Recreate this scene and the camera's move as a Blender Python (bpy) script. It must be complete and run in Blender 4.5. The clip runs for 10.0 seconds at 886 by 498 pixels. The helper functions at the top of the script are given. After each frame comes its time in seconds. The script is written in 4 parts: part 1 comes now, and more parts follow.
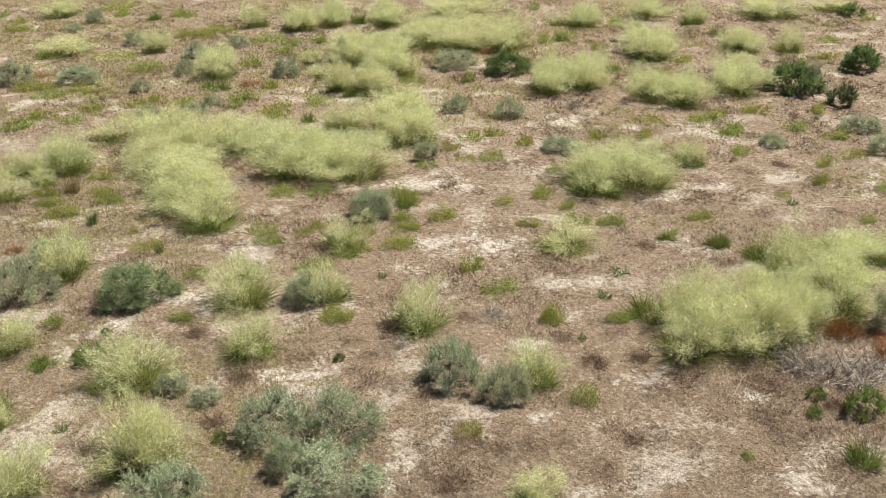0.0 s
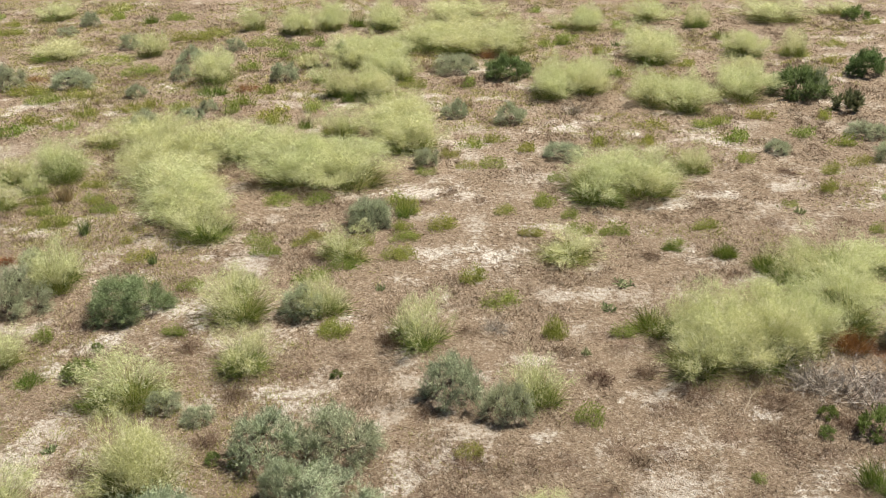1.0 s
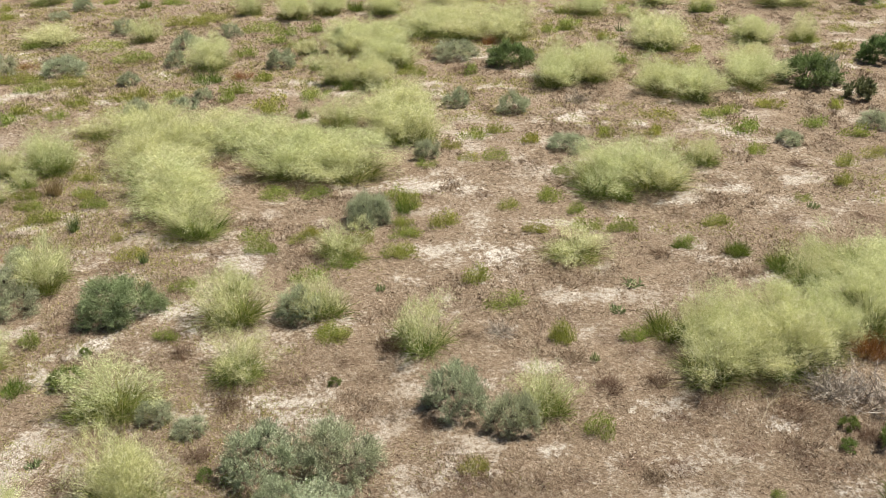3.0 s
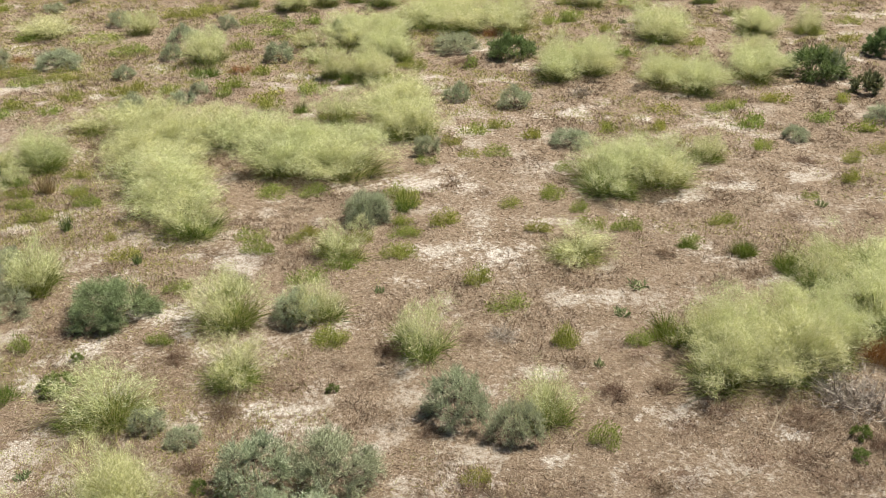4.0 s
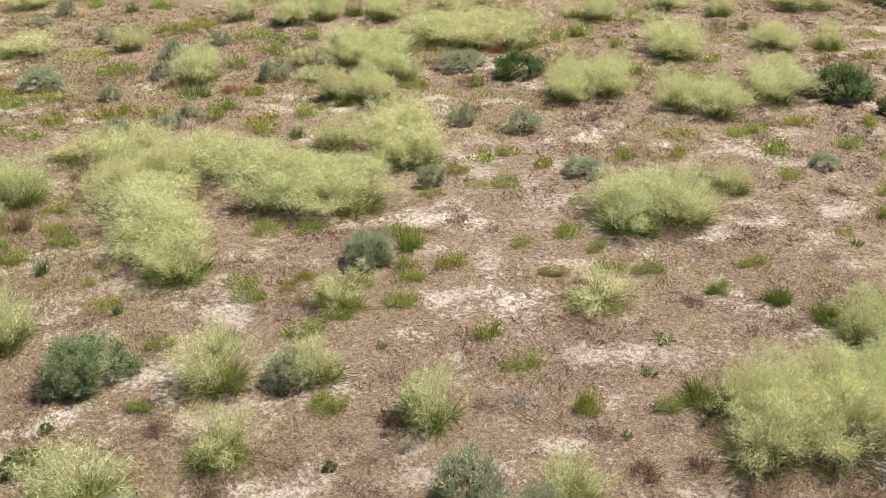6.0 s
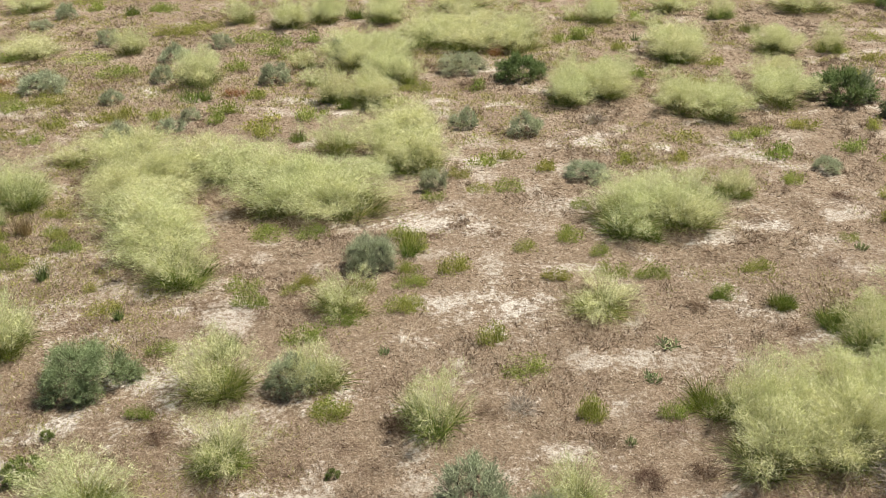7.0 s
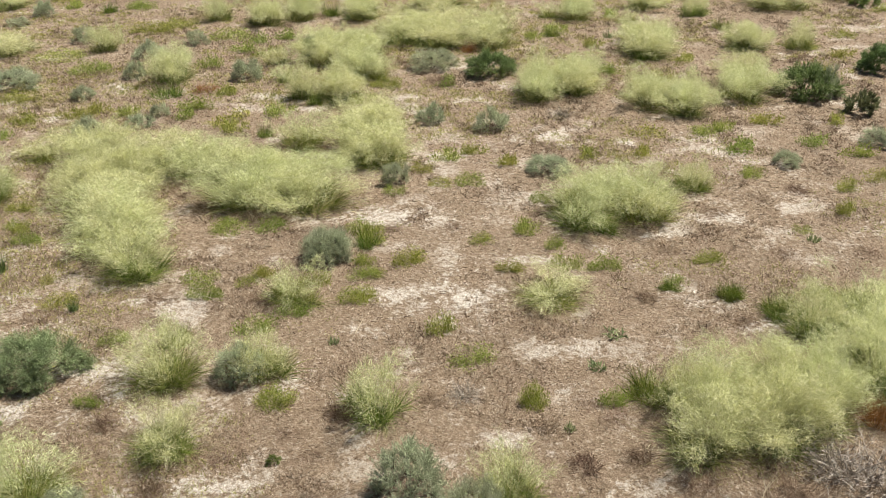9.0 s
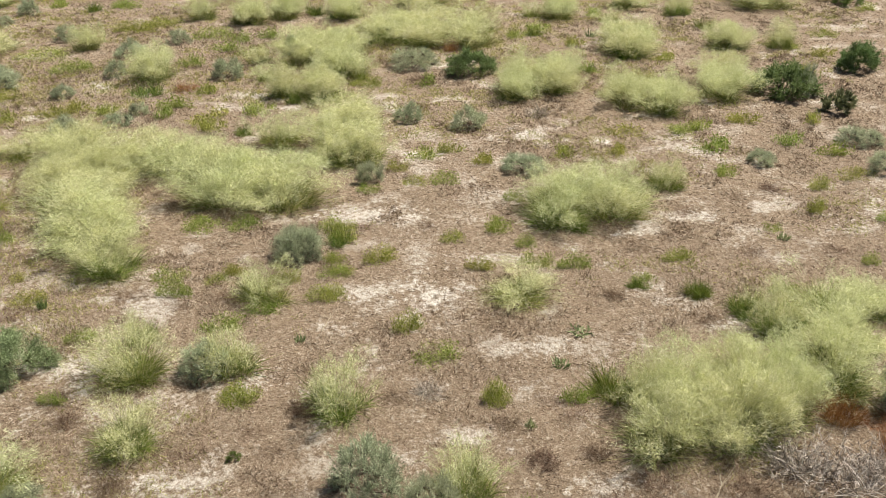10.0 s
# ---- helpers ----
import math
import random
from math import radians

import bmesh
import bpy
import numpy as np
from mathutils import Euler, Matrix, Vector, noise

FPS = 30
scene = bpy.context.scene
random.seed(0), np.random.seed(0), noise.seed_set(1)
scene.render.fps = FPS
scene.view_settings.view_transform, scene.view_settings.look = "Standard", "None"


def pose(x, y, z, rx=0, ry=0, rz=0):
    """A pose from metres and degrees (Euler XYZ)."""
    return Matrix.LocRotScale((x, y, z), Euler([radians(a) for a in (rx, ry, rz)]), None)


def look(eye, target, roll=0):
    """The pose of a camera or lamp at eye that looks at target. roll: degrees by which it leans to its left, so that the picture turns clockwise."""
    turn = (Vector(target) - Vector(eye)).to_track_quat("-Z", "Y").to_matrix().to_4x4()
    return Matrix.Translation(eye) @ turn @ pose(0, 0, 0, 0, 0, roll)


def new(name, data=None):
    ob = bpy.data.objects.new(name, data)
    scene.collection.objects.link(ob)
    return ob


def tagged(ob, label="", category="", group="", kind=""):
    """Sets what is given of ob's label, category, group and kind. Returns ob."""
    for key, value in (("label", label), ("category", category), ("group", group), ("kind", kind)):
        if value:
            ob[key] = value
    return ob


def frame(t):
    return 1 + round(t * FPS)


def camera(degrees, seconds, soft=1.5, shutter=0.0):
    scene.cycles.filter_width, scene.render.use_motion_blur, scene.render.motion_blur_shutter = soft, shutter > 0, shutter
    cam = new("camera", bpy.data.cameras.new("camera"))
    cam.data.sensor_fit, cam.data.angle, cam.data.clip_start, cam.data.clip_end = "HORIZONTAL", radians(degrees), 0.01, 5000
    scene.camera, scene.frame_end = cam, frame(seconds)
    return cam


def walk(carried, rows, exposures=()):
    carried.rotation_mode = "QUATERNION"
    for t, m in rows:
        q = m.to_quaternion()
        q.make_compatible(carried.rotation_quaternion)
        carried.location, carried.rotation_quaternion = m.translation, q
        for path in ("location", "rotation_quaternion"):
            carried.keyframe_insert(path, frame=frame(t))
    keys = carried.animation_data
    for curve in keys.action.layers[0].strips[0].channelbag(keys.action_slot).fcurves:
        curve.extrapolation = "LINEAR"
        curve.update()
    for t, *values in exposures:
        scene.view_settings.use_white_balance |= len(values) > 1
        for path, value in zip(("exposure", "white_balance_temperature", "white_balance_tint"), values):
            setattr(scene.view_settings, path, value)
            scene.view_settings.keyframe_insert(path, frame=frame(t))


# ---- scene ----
cam = camera(48.9, 10.0, soft=0.5)
METRES, EYE, TILT, LEAN, TURN = 4.214, 7.1, 0.0, 0.0, 0.0
ROWS = [
    (0.0, 0.0, 0.0, 0.0, -0.08, -24.67, 0.17),
    (0.5, -0.0024, 0.0474, -0.0024, -0.1, -24.64, 0.17),
    (1.0, -0.0021, 0.1001, -0.0023, -0.11, -24.61, 0.17),
    (1.5, -0.0025, 0.1442, -0.0029, -0.13, -24.58, 0.17),
    (2.0, -0.0056, 0.1863, -0.0029, -0.14, -24.67, 0.17),
    (2.5, -0.0107, 0.2215, -0.0041, -0.16, -25.14, 0.18),
    (4.0, -0.0154, 0.3453, -0.0016, -0.19, -26.31, 0.19),
    (4.5, -0.02, 0.4204, -0.0001, -0.22, -26.32, 0.18),
    (5.0, -0.0277, 0.528, 0.003, -0.25, -26.3, 0.2),
    (5.5, -0.0361, 0.6387, 0.0062, -0.26, -26.27, 0.21),
    (7.0, -0.0531, 0.7121, 0.0092, -0.29, -26.09, 0.27),
    (7.5, -0.0384, 0.6971, 0.0077, -0.31, -26.09, 0.26),
    (8.0, -0.0048, 0.6824, 0.0052, -0.37, -26.09, 0.26),
    (8.5, 0.0413, 0.6717, 0.004, -0.42, -26.09, 0.25),
    (9.0, 0.1046, 0.6601, 0.0026, -0.49, -26.11, 0.24),
    (9.5, 0.1641, 0.6517, 0.0023, -0.57, -26.13, 0.22),
    (10.0, 0.2077, 0.6461, 0.0023, -0.64, -26.14, 0.18),
]
walk(cam, [(t, pose(0, 0, EYE, TILT, LEAN, TURN) @ pose(METRES * x, METRES * y, METRES * z, 90 + pitch, roll, yaw)) for t, x, y, z, yaw, pitch, roll in ROWS])

# ---- light ----
SUN_WAY = Vector((0.48, 0.33, 0.90)).normalized()
world = bpy.data.worlds.new("sky")
scene.world = world
world.use_nodes = True
wn = world.node_tree.nodes
sky = wn.new("ShaderNodeTexSky")
sky.sky_type = "NISHITA"
sky.sun_disc = False
sky.sun_elevation = math.asin(SUN_WAY.z)
sky.sun_rotation = math.atan2(SUN_WAY.x, SUN_WAY.y)
wn["Background"].inputs["Strength"].default_value = 0.036
world.node_tree.links.new(sky.outputs["Color"], wn["Background"].inputs["Color"])
sun_data = bpy.data.lights.new("sun", "SUN")
sun_data.energy, sun_data.angle, sun_data.color = 5.0, radians(0.53), (1.0, 0.95, 0.86)
scene.view_settings.exposure = 0.82
sun = new("sun", sun_data)
sun.matrix_world = look(SUN_WAY * 60, (0, 0, 0))

# ---- materials ----


def shader(name):
    mat = bpy.data.materials.new(name)
    mat.use_nodes = True
    nodes, links = mat.node_tree.nodes, mat.node_tree.links
    nodes.clear()
    out = nodes.new("ShaderNodeOutputMaterial")
    return mat, nodes, links, out


def ramp(nodes, stops):
    r = nodes.new("ShaderNodeValToRGB")
    while len(r.color_ramp.elements) < len(stops):
        r.color_ramp.elements.new(0.5)
    for e, (at, col) in zip(r.color_ramp.elements, stops):
        e.position, e.color = at, (*col, 1)
    return r


def plant_material(name, stops, through_light=0.3, shift=0.05, rough=0.6, gloss=0.25, bright=0.3):
    """Thin plant matter: a colour for every blade or leaf, a shift for every plant, and light that passes through."""
    mat, nodes, links, out = shader(name)
    geo = nodes.new("ShaderNodeNewGeometry")
    info = nodes.new("ShaderNodeObjectInfo")
    r = ramp(nodes, stops)
    links.new(geo.outputs["Random Per Island"], r.inputs["Fac"])
    hsv = nodes.new("ShaderNodeHueSaturation")
    hue = nodes.new("ShaderNodeMapRange")
    hue.inputs["To Min"].default_value, hue.inputs["To Max"].default_value = 0.5 - shift * 0.4, 0.5 + shift * 0.4
    val = nodes.new("ShaderNodeMapRange")
    val.inputs["To Min"].default_value, val.inputs["To Max"].default_value = 1 - bright, 1 + bright * 0.5
    links.new(info.outputs["Random"], hue.inputs["Value"])
    # slow patches of older, duller growth within a plant
    tex = nodes.new("ShaderNodeTexNoise")
    tex.inputs["Scale"].default_value, tex.inputs["Detail"].default_value = 3.5, 3
    links.new(geo.outputs["Position"], tex.inputs["Vector"])
    links.new(tex.outputs["Fac"], val.inputs["Value"])
    val.inputs["From Min"].default_value, val.inputs["From Max"].default_value = 0.3, 0.7
    links.new(r.outputs["Color"], hsv.inputs["Color"])
    links.new(hue.outputs["Result"], hsv.inputs["Hue"])
    links.new(val.outputs["Result"], hsv.inputs["Value"])
    bsdf = nodes.new("ShaderNodeBsdfPrincipled")
    bsdf.inputs["Roughness"].default_value = rough
    bsdf.inputs["Specular IOR Level"].default_value = gloss
    links.new(hsv.outputs["Color"], bsdf.inputs["Base Color"])
    if through_light:
        tr = nodes.new("ShaderNodeBsdfTranslucent")
        links.new(hsv.outputs["Color"], tr.inputs["Color"])
        mix = nodes.new("ShaderNodeMixShader")
        mix.inputs["Fac"].default_value = through_light
        links.new(bsdf.outputs["BSDF"], mix.inputs[1])
        links.new(tr.outputs["BSDF"], mix.inputs[2])
        links.new(mix.outputs["Shader"], out.inputs["Surface"])
    else:
        links.new(bsdf.outputs["BSDF"], out.inputs["Surface"])
    return mat


M_SEED = plant_material("pale_seed_heads", [(0, (0.40, 0.425, 0.145)), (0.4, (0.65, 0.66, 0.345)), (1, (0.84, 0.82, 0.55))], 0.4, 0.03, 0.7, 0.2, 0.14)
M_BLADE = plant_material("grass_blades", [(0, (0.055, 0.085, 0.013)), (0.5, (0.18, 0.235, 0.045)), (0.8, (0.36, 0.365, 0.12)), (1, (0.52, 0.45, 0.23))], 0.3, 0.05)
M_GREEN = plant_material("green_blades", [(0, (0.07, 0.11, 0.015)), (0.6, (0.18, 0.25, 0.04)), (0.9, (0.32, 0.35, 0.09)), (1, (0.42, 0.34, 0.16))], 0.3, 0.05)
M_TUFT = plant_material("tuft_blades", [(0, (0.17, 0.22, 0.03)), (0.5, (0.35, 0.40, 0.08)), (0.85, (0.47, 0.50, 0.14)), (1, (0.52, 0.48, 0.21))], 0.35, 0.06)
M_SALT = plant_material("saltbush_leaves", [(0, (0.30, 0.345, 0.205)), (0.5, (0.46, 0.50, 0.32)), (1, (0.60, 0.63, 0.44))], 0.25, 0.04, 0.9, 0.05)
M_SALTG = plant_material("green_saltbush_leaves", [(0, (0.19, 0.235, 0.105)), (0.5, (0.31, 0.36, 0.18)), (1, (0.43, 0.48, 0.26))], 0.25, 0.04, 0.9, 0.05)
M_DARK = plant_material("dark_leaves", [(0, (0.08, 0.13, 0.035)), (0.6, (0.19, 0.27, 0.095)), (1, (0.32, 0.40, 0.17))], 0.3, 0.04, 0.6, 0.2)
M_LEAFY = plant_material("bright_leaves", [(0, (0.115, 0.16, 0.035)), (0.6, (0.23, 0.295, 0.075)), (1, (0.37, 0.42, 0.14))], 0.3, 0.04, 0.5, 0.3)
M_OLIVE = plant_material("olive_leaves", [(0, (0.11, 0.13, 0.055)), (0.6, (0.21, 0.23, 0.11)), (1, (0.33, 0.34, 0.19))], 0.2, 0.03, 0.65, 0.2)
M_STEM = plant_material("woody_stems", [(0, (0.06, 0.045, 0.032)), (0.6, (0.125, 0.10, 0.075)), (1, (0.22, 0.18, 0.135))], 0.0, 0.02, 0.85, 0.1)
M_TWIG = plant_material("dry_brown_twigs", [(0, (0.09, 0.056, 0.038)), (0.6, (0.24, 0.16, 0.108)), (1, (0.43, 0.325, 0.225))], 0.1, 0.03, 0.85, 0.1)
M_RUST = plant_material("rust_brown_twigs", [(0, (0.15, 0.06, 0.025)), (0.6, (0.34, 0.155, 0.055)), (1, (0.48, 0.28, 0.13))], 0.2, 0.03, 0.8, 0.1)
M_GREY = plant_material("bleached_branches", [(0, (0.18, 0.145, 0.115)), (0.5, (0.40, 0.345, 0.285)), (1, (0.62, 0.565, 0.49))], 0.0, 0.02, 0.8, 0.15)
M_STRAW = plant_material("dry_straw", [(0, (0.22, 0.145, 0.065)), (0.6, (0.33, 0.24, 0.12)), (1, (0.44, 0.35, 0.20))], 0.25, 0.03, 0.7, 0.2)
M_MAT = plant_material("dead_annuals", [(0, (0.09, 0.054, 0.037)), (0.4, (0.26, 0.176, 0.12)), (0.75, (0.47, 0.355, 0.26)), (1, (0.68, 0.585, 0.455))], 0.1, 0.02, 0.85, 0.1, 0.3)
M_STALK = plant_material("grass_stalks", [(0, (0.30, 0.30, 0.11)), (0.6, (0.50, 0.47, 0.24)), (1, (0.66, 0.59, 0.39))], 0.3, 0.03, 0.6, 0.25, 0.15)
M_PALE = plant_material("bleached_straw", [(0, (0.31, 0.235, 0.15)), (0.5, (0.47, 0.39, 0.27)), (1, (0.61, 0.55, 0.43))], 0.2, 0.02, 0.65, 0.25, 0.2)
M_FRESH = plant_material("fresh_blades", [(0, (0.07, 0.11, 0.013)), (0.5, (0.23, 0.30, 0.05)), (0.8, (0.39, 0.42, 0.12)), (1, (0.53, 0.48, 0.23))], 0.35, 0.05)
M_CLOD = plant_material("clay_crumbs", [(0, (0.24, 0.19, 0.145)), (0.5, (0.38, 0.32, 0.26)), (1, (0.52, 0.46, 0.39))], 0.0, 0.01, 0.95, 0.05, 0.2)
M_LITTER = plant_material("dry_litter", [(0, (0.055, 0.034, 0.023)), (0.4, (0.23, 0.158, 0.103)), (0.7, (0.46, 0.365, 0.258)), (1, (0.70, 0.62, 0.48))], 0.1, 0.02, 0.8, 0.15, 0.35)


def soil_material():
    mat, nodes, links, out = shader("dry_clay_soil")
    bsdf = nodes.new("ShaderNodeBsdfPrincipled")
    bsdf.inputs["Roughness"].default_value = 0.92
    bsdf.inputs["Specular IOR Level"].default_value = 0.1
    links.new(bsdf.outputs["BSDF"], out.inputs["Surface"])
    geo = nodes.new("ShaderNodeNewGeometry")
    bare = nodes.new("ShaderNodeAttribute")
    bare.attribute_name = "bare"

    def tex(scale, detail, rough=0.6):
        t = nodes.new("ShaderNodeTexNoise")
        t.inputs["Scale"].default_value, t.inputs["Detail"].default_value, t.inputs["Roughness"].default_value = scale, detail, rough
        links.new(geo.outputs["Position"], t.inputs["Vector"])
        return t

    def math_node(op, a, b):
        m = nodes.new("ShaderNodeMath")
        m.operation = op
        for k, v in enumerate((a, b)):
            if isinstance(v, (int, float)):
                m.inputs[k].default_value = v
            else:
                links.new(v, m.inputs[k])
        return m.outputs[0]

    fine = tex(11.0, 9, 0.82)
    crumbs = tex(34.0, 5, 0.8)
    wide = tex(0.5, 5)
    # bare clay shows where the litter has thinned out
    thin = math_node("ADD", bare.outputs["Fac"], math_node("MULTIPLY", math_node("SUBTRACT", fine.outputs["Fac"], 0.5), 4.4))
    edge = nodes.new("ShaderNodeMapRange")
    edge.inputs["From Min"].default_value, edge.inputs["From Max"].default_value = 0.34, 0.72
    links.new(thin, edge.inputs["Value"])
    clay = ramp(nodes, [(0.35, (0.28, 0.218, 0.155)), (0.5, (0.45, 0.385, 0.31)), (0.60, (0.69, 0.645, 0.57))])
    links.new(math_node("ADD", math_node("MULTIPLY", wide.outputs["Fac"], 0.4), math_node("MULTIPLY", crumbs.outputs["Fac"], 0.6)), clay.inputs["Fac"])
    litter = ramp(nodes, [(0.35, (0.085, 0.057, 0.036)), (0.5, (0.25, 0.182, 0.122)), (0.65, (0.46, 0.37, 0.27))])
    links.new(math_node("ADD", math_node("MULTIPLY", crumbs.outputs["Fac"], 0.6), math_node("MULTIPLY", fine.outputs["Fac"], 0.4)), litter.inputs["Fac"])
    mix = nodes.new("ShaderNodeMix")
    mix.data_type = "RGBA"
    links.new(edge.outputs["Result"], mix.inputs["Factor"])
    links.new(litter.outputs["Color"], mix.inputs["A"])
    links.new(clay.outputs["Color"], mix.inputs["B"])
    links.new(mix.outputs["Result"], bsdf.inputs["Base Color"])
    bump = nodes.new("ShaderNodeBump")
    bump.inputs["Strength"].default_value, bump.inputs["Distance"].default_value = 1.0, 0.05
    links.new(math_node("ADD", fine.outputs["Fac"], math_node("MULTIPLY", crumbs.outputs["Fac"], 0.4)), bump.inputs["Height"])
    links.new(bump.outputs["Normal"], bsdf.inputs["Normal"])
    return mat


M_SOIL = soil_material()

# ---- ground ----
LATTICE = np.random.RandomState(7).rand(256, 256)


def value_noise(x, y, scale):
    u, v = x * scale + 1000.0, y * scale + 1000.0
    i, j = np.floor(u).astype(int), np.floor(v).astype(int)
    f, g = u - i, v - j
    f, g = f * f * (3 - 2 * f), g * g * (3 - 2 * g)
    i, j, i2, j2 = i % 256, j % 256, (i + 1) % 256, (j + 1) % 256
    return (LATTICE[i, j] * (1 - f) + LATTICE[i2, j] * f) * (1 - g) + (LATTICE[i, j2] * (1 - f) + LATTICE[i2, j2] * f) * g


def fbm(x, y, scale, octaves):
    total, amp, norm = 0.0, 1.0, 0.0
    for k in range(octaves):
        total = total + amp * value_noise(x + 17.3 * k, y - 9.1 * k, scale * 2 ** k)
        norm += amp
        amp *= 0.55
    return total / norm


PATCHES = []


def bare_patch(x, y, half_wide, half_deep):
    """A patch of pale open clay."""
    PATCHES.append((x, y, half_wide, half_deep))


bare_patch(3.05, 10.19, 0.41, 0.24)
bare_patch(-4.73, 12.79, 0.43, 0.42)
bare_patch(-4.30, 10.00, 0.32, 0.49)
bare_patch(-5.52, 12.36, 0.34, 0.32)
bare_patch(-3.43, 15.66, 0.45, 0.31)
bare_patch(-1.73, 11.37, 0.47, 0.19)
bare_patch(-0.48, 9.74, 0.31, 0.38)
bare_patch(-4.08, 13.78, 0.40, 0.41)
bare_patch(0.62, 10.51, 0.54, 0.13)
bare_patch(0.88, 13.35, 0.31, 0.19)
bare_patch(2.26, 11.01, 0.21, 0.14)
bare_patch(2.77, 11.33, 0.23, 0.12)
bare_patch(-0.27, 18.57, 0.63, 0.32)
bare_patch(-9.96, 24.80, 0.64, 0.49)
bare_patch(-2.47, 25.48, 0.61, 0.47)
bare_patch(-0.51, 11.56, 0.31, 0.18)
bare_patch(-2.95, 15.15, 0.24, 0.27)
bare_patch(1.19, 12.19, 0.24, 0.18)
bare_patch(6.72, 18.70, 0.29, 0.20)
bare_patch(7.36, 19.02, 0.20, 0.19)
bare_patch(6.10, 17.94, 0.25, 0.17)
bare_patch(2.25, 9.11, 0.29, 0.19)
bare_patch(2.60, 9.23, 0.31, 0.18)
bare_patch(4.22, 8.96, 0.35, 0.20)
bare_patch(-4.90, 9.93, 0.31, 0.29)
bare_patch(-5.36, 12.04, 0.26, 0.32)
bare_patch(2.95, 22.58, 0.62, 0.32)
bare_patch(4.15, 22.43, 0.55, 0.22)
bare_patch(5.88, 21.98, 0.41, 0.30)
bare_patch(0.07, 18.57, 0.46, 0.29)
bare_patch(1.39, 25.34, 0.31, 0.39)
bare_patch(4.19, 17.85, 0.51, 0.24)
bare_patch(-0.59, 9.97, 0.21, 0.30)
bare_patch(-0.17, 9.73, 0.17, 0.11)
bare_patch(0.47, 10.45, 0.33, 0.14)
bare_patch(1.26, 10.38, 0.29, 0.16)
bare_patch(-1.69, 10.99, 0.57, 0.17)
bare_patch(2.29, 10.97, 0.23, 0.17)
bare_patch(2.79, 11.24, 0.35, 0.18)
bare_patch(-3.22, 15.04, 0.34, 0.28)
bare_patch(-3.27, 17.19, 0.27, 0.20)
bare_patch(-4.61, 16.00, 0.37, 0.15)
bare_patch(-8.39, 21.49, 0.42, 0.37)
bare_patch(-7.34, 16.54, 0.51, 0.26)
bare_patch(-3.67, 13.98, 0.23, 0.40)
bare_patch(6.12, 17.99, 0.35, 0.18)
bare_patch(7.16, 18.77, 0.25, 0.23)
bare_patch(15.43, 35.40, 0.68, 0.50)
bare_patch(13.37, 32.61, 0.73, 0.52)
bare_patch(12.29, 30.18, 0.87, 0.30)
bare_patch(12.43, 27.09, 0.36, 0.31)
bare_patch(10.49, 23.05, 0.46, 0.19)
bare_patch(-10.69, 24.78, 0.57, 0.53)
bare_patch(-7.41, 25.84, 0.40, 0.34)
bare_patch(-5.99, 13.61, 0.29, 0.24)
bare_patch(2.07, 14.14, 0.28, 0.20)
bare_patch(4.05, 10.82, 0.20, 0.09)
bare_patch(-4.58, 9.42, 0.33, 0.33)
bare_patch(-4.97, 10.61, 0.32, 0.39)
bare_patch(-2.99, 9.64, 0.29, 0.22)
bare_patch(-0.70, 10.65, 0.22, 0.26)
bare_patch(-0.41, 9.62, 0.28, 0.22)
bare_patch(-2.14, 10.99, 0.31, 0.17)
bare_patch(-6.23, 13.06, 0.37, 0.27)


def bareness(x, y):
    """How open the clay lies: 0 under thick litter, 1 bare."""
    b = np.clip((fbm(x, y, 1.9, 5) - 0.50) * 2.4 + 0.09 + (fbm(x, y + 60, 0.25, 2) - 0.5) * 0.3 - 0.10 * np.clip((y - 18) / 10, 0, 1), 0, 0.66)
    wobble = (fbm(x + 40, y, 2.2, 4) - 0.5) * 4.5
    for px, py, a, d in PATCHES:
        e = np.sqrt(((x - px) / a) ** 2 + ((y - py) / d) ** 2) + wobble
        b = np.maximum(b, np.clip(1.15 - e, 0, 0.72))
    return b


def ground_z(x, y):
    return (fbm(x, y, 0.35, 3) - 0.5) * 0.16 + (fbm(x, y, 2.5, 2) - 0.5) * 0.05


def spread(lo, hi, step, far, growth=1.5):
    """Grid lines: even between lo and hi, then ever wider out to far."""
    mid = list(np.arange(lo, hi + step / 2, step))
    left, right, s = [mid[0]], [mid[-1]], step
    while left[-1] > -far:
        s *= growth
        left.append(left[-1] - s)
        right.append(right[-1] + s)
    return np.array(left[:0:-1] + mid + right[1:])


def mesh_of(name, verts, tris, mat):
    me = bpy.data.meshes.new(name)
    verts, tris = np.asarray(verts, np.float32), np.asarray(tris, np.int32)
    me.vertices.add(len(verts))
    me.vertices.foreach_set("co", verts.ravel())
    me.loops.add(tris.size)
    me.loops.foreach_set("vertex_index", tris.ravel())
    me.polygons.add(len(tris))
    me.polygons.foreach_set("loop_start", np.arange(0, tris.size, tris.shape[1], dtype=np.int32))
    me.materials.append(mat)
    me.update(calc_edges=True)
    me.validate()
    return me


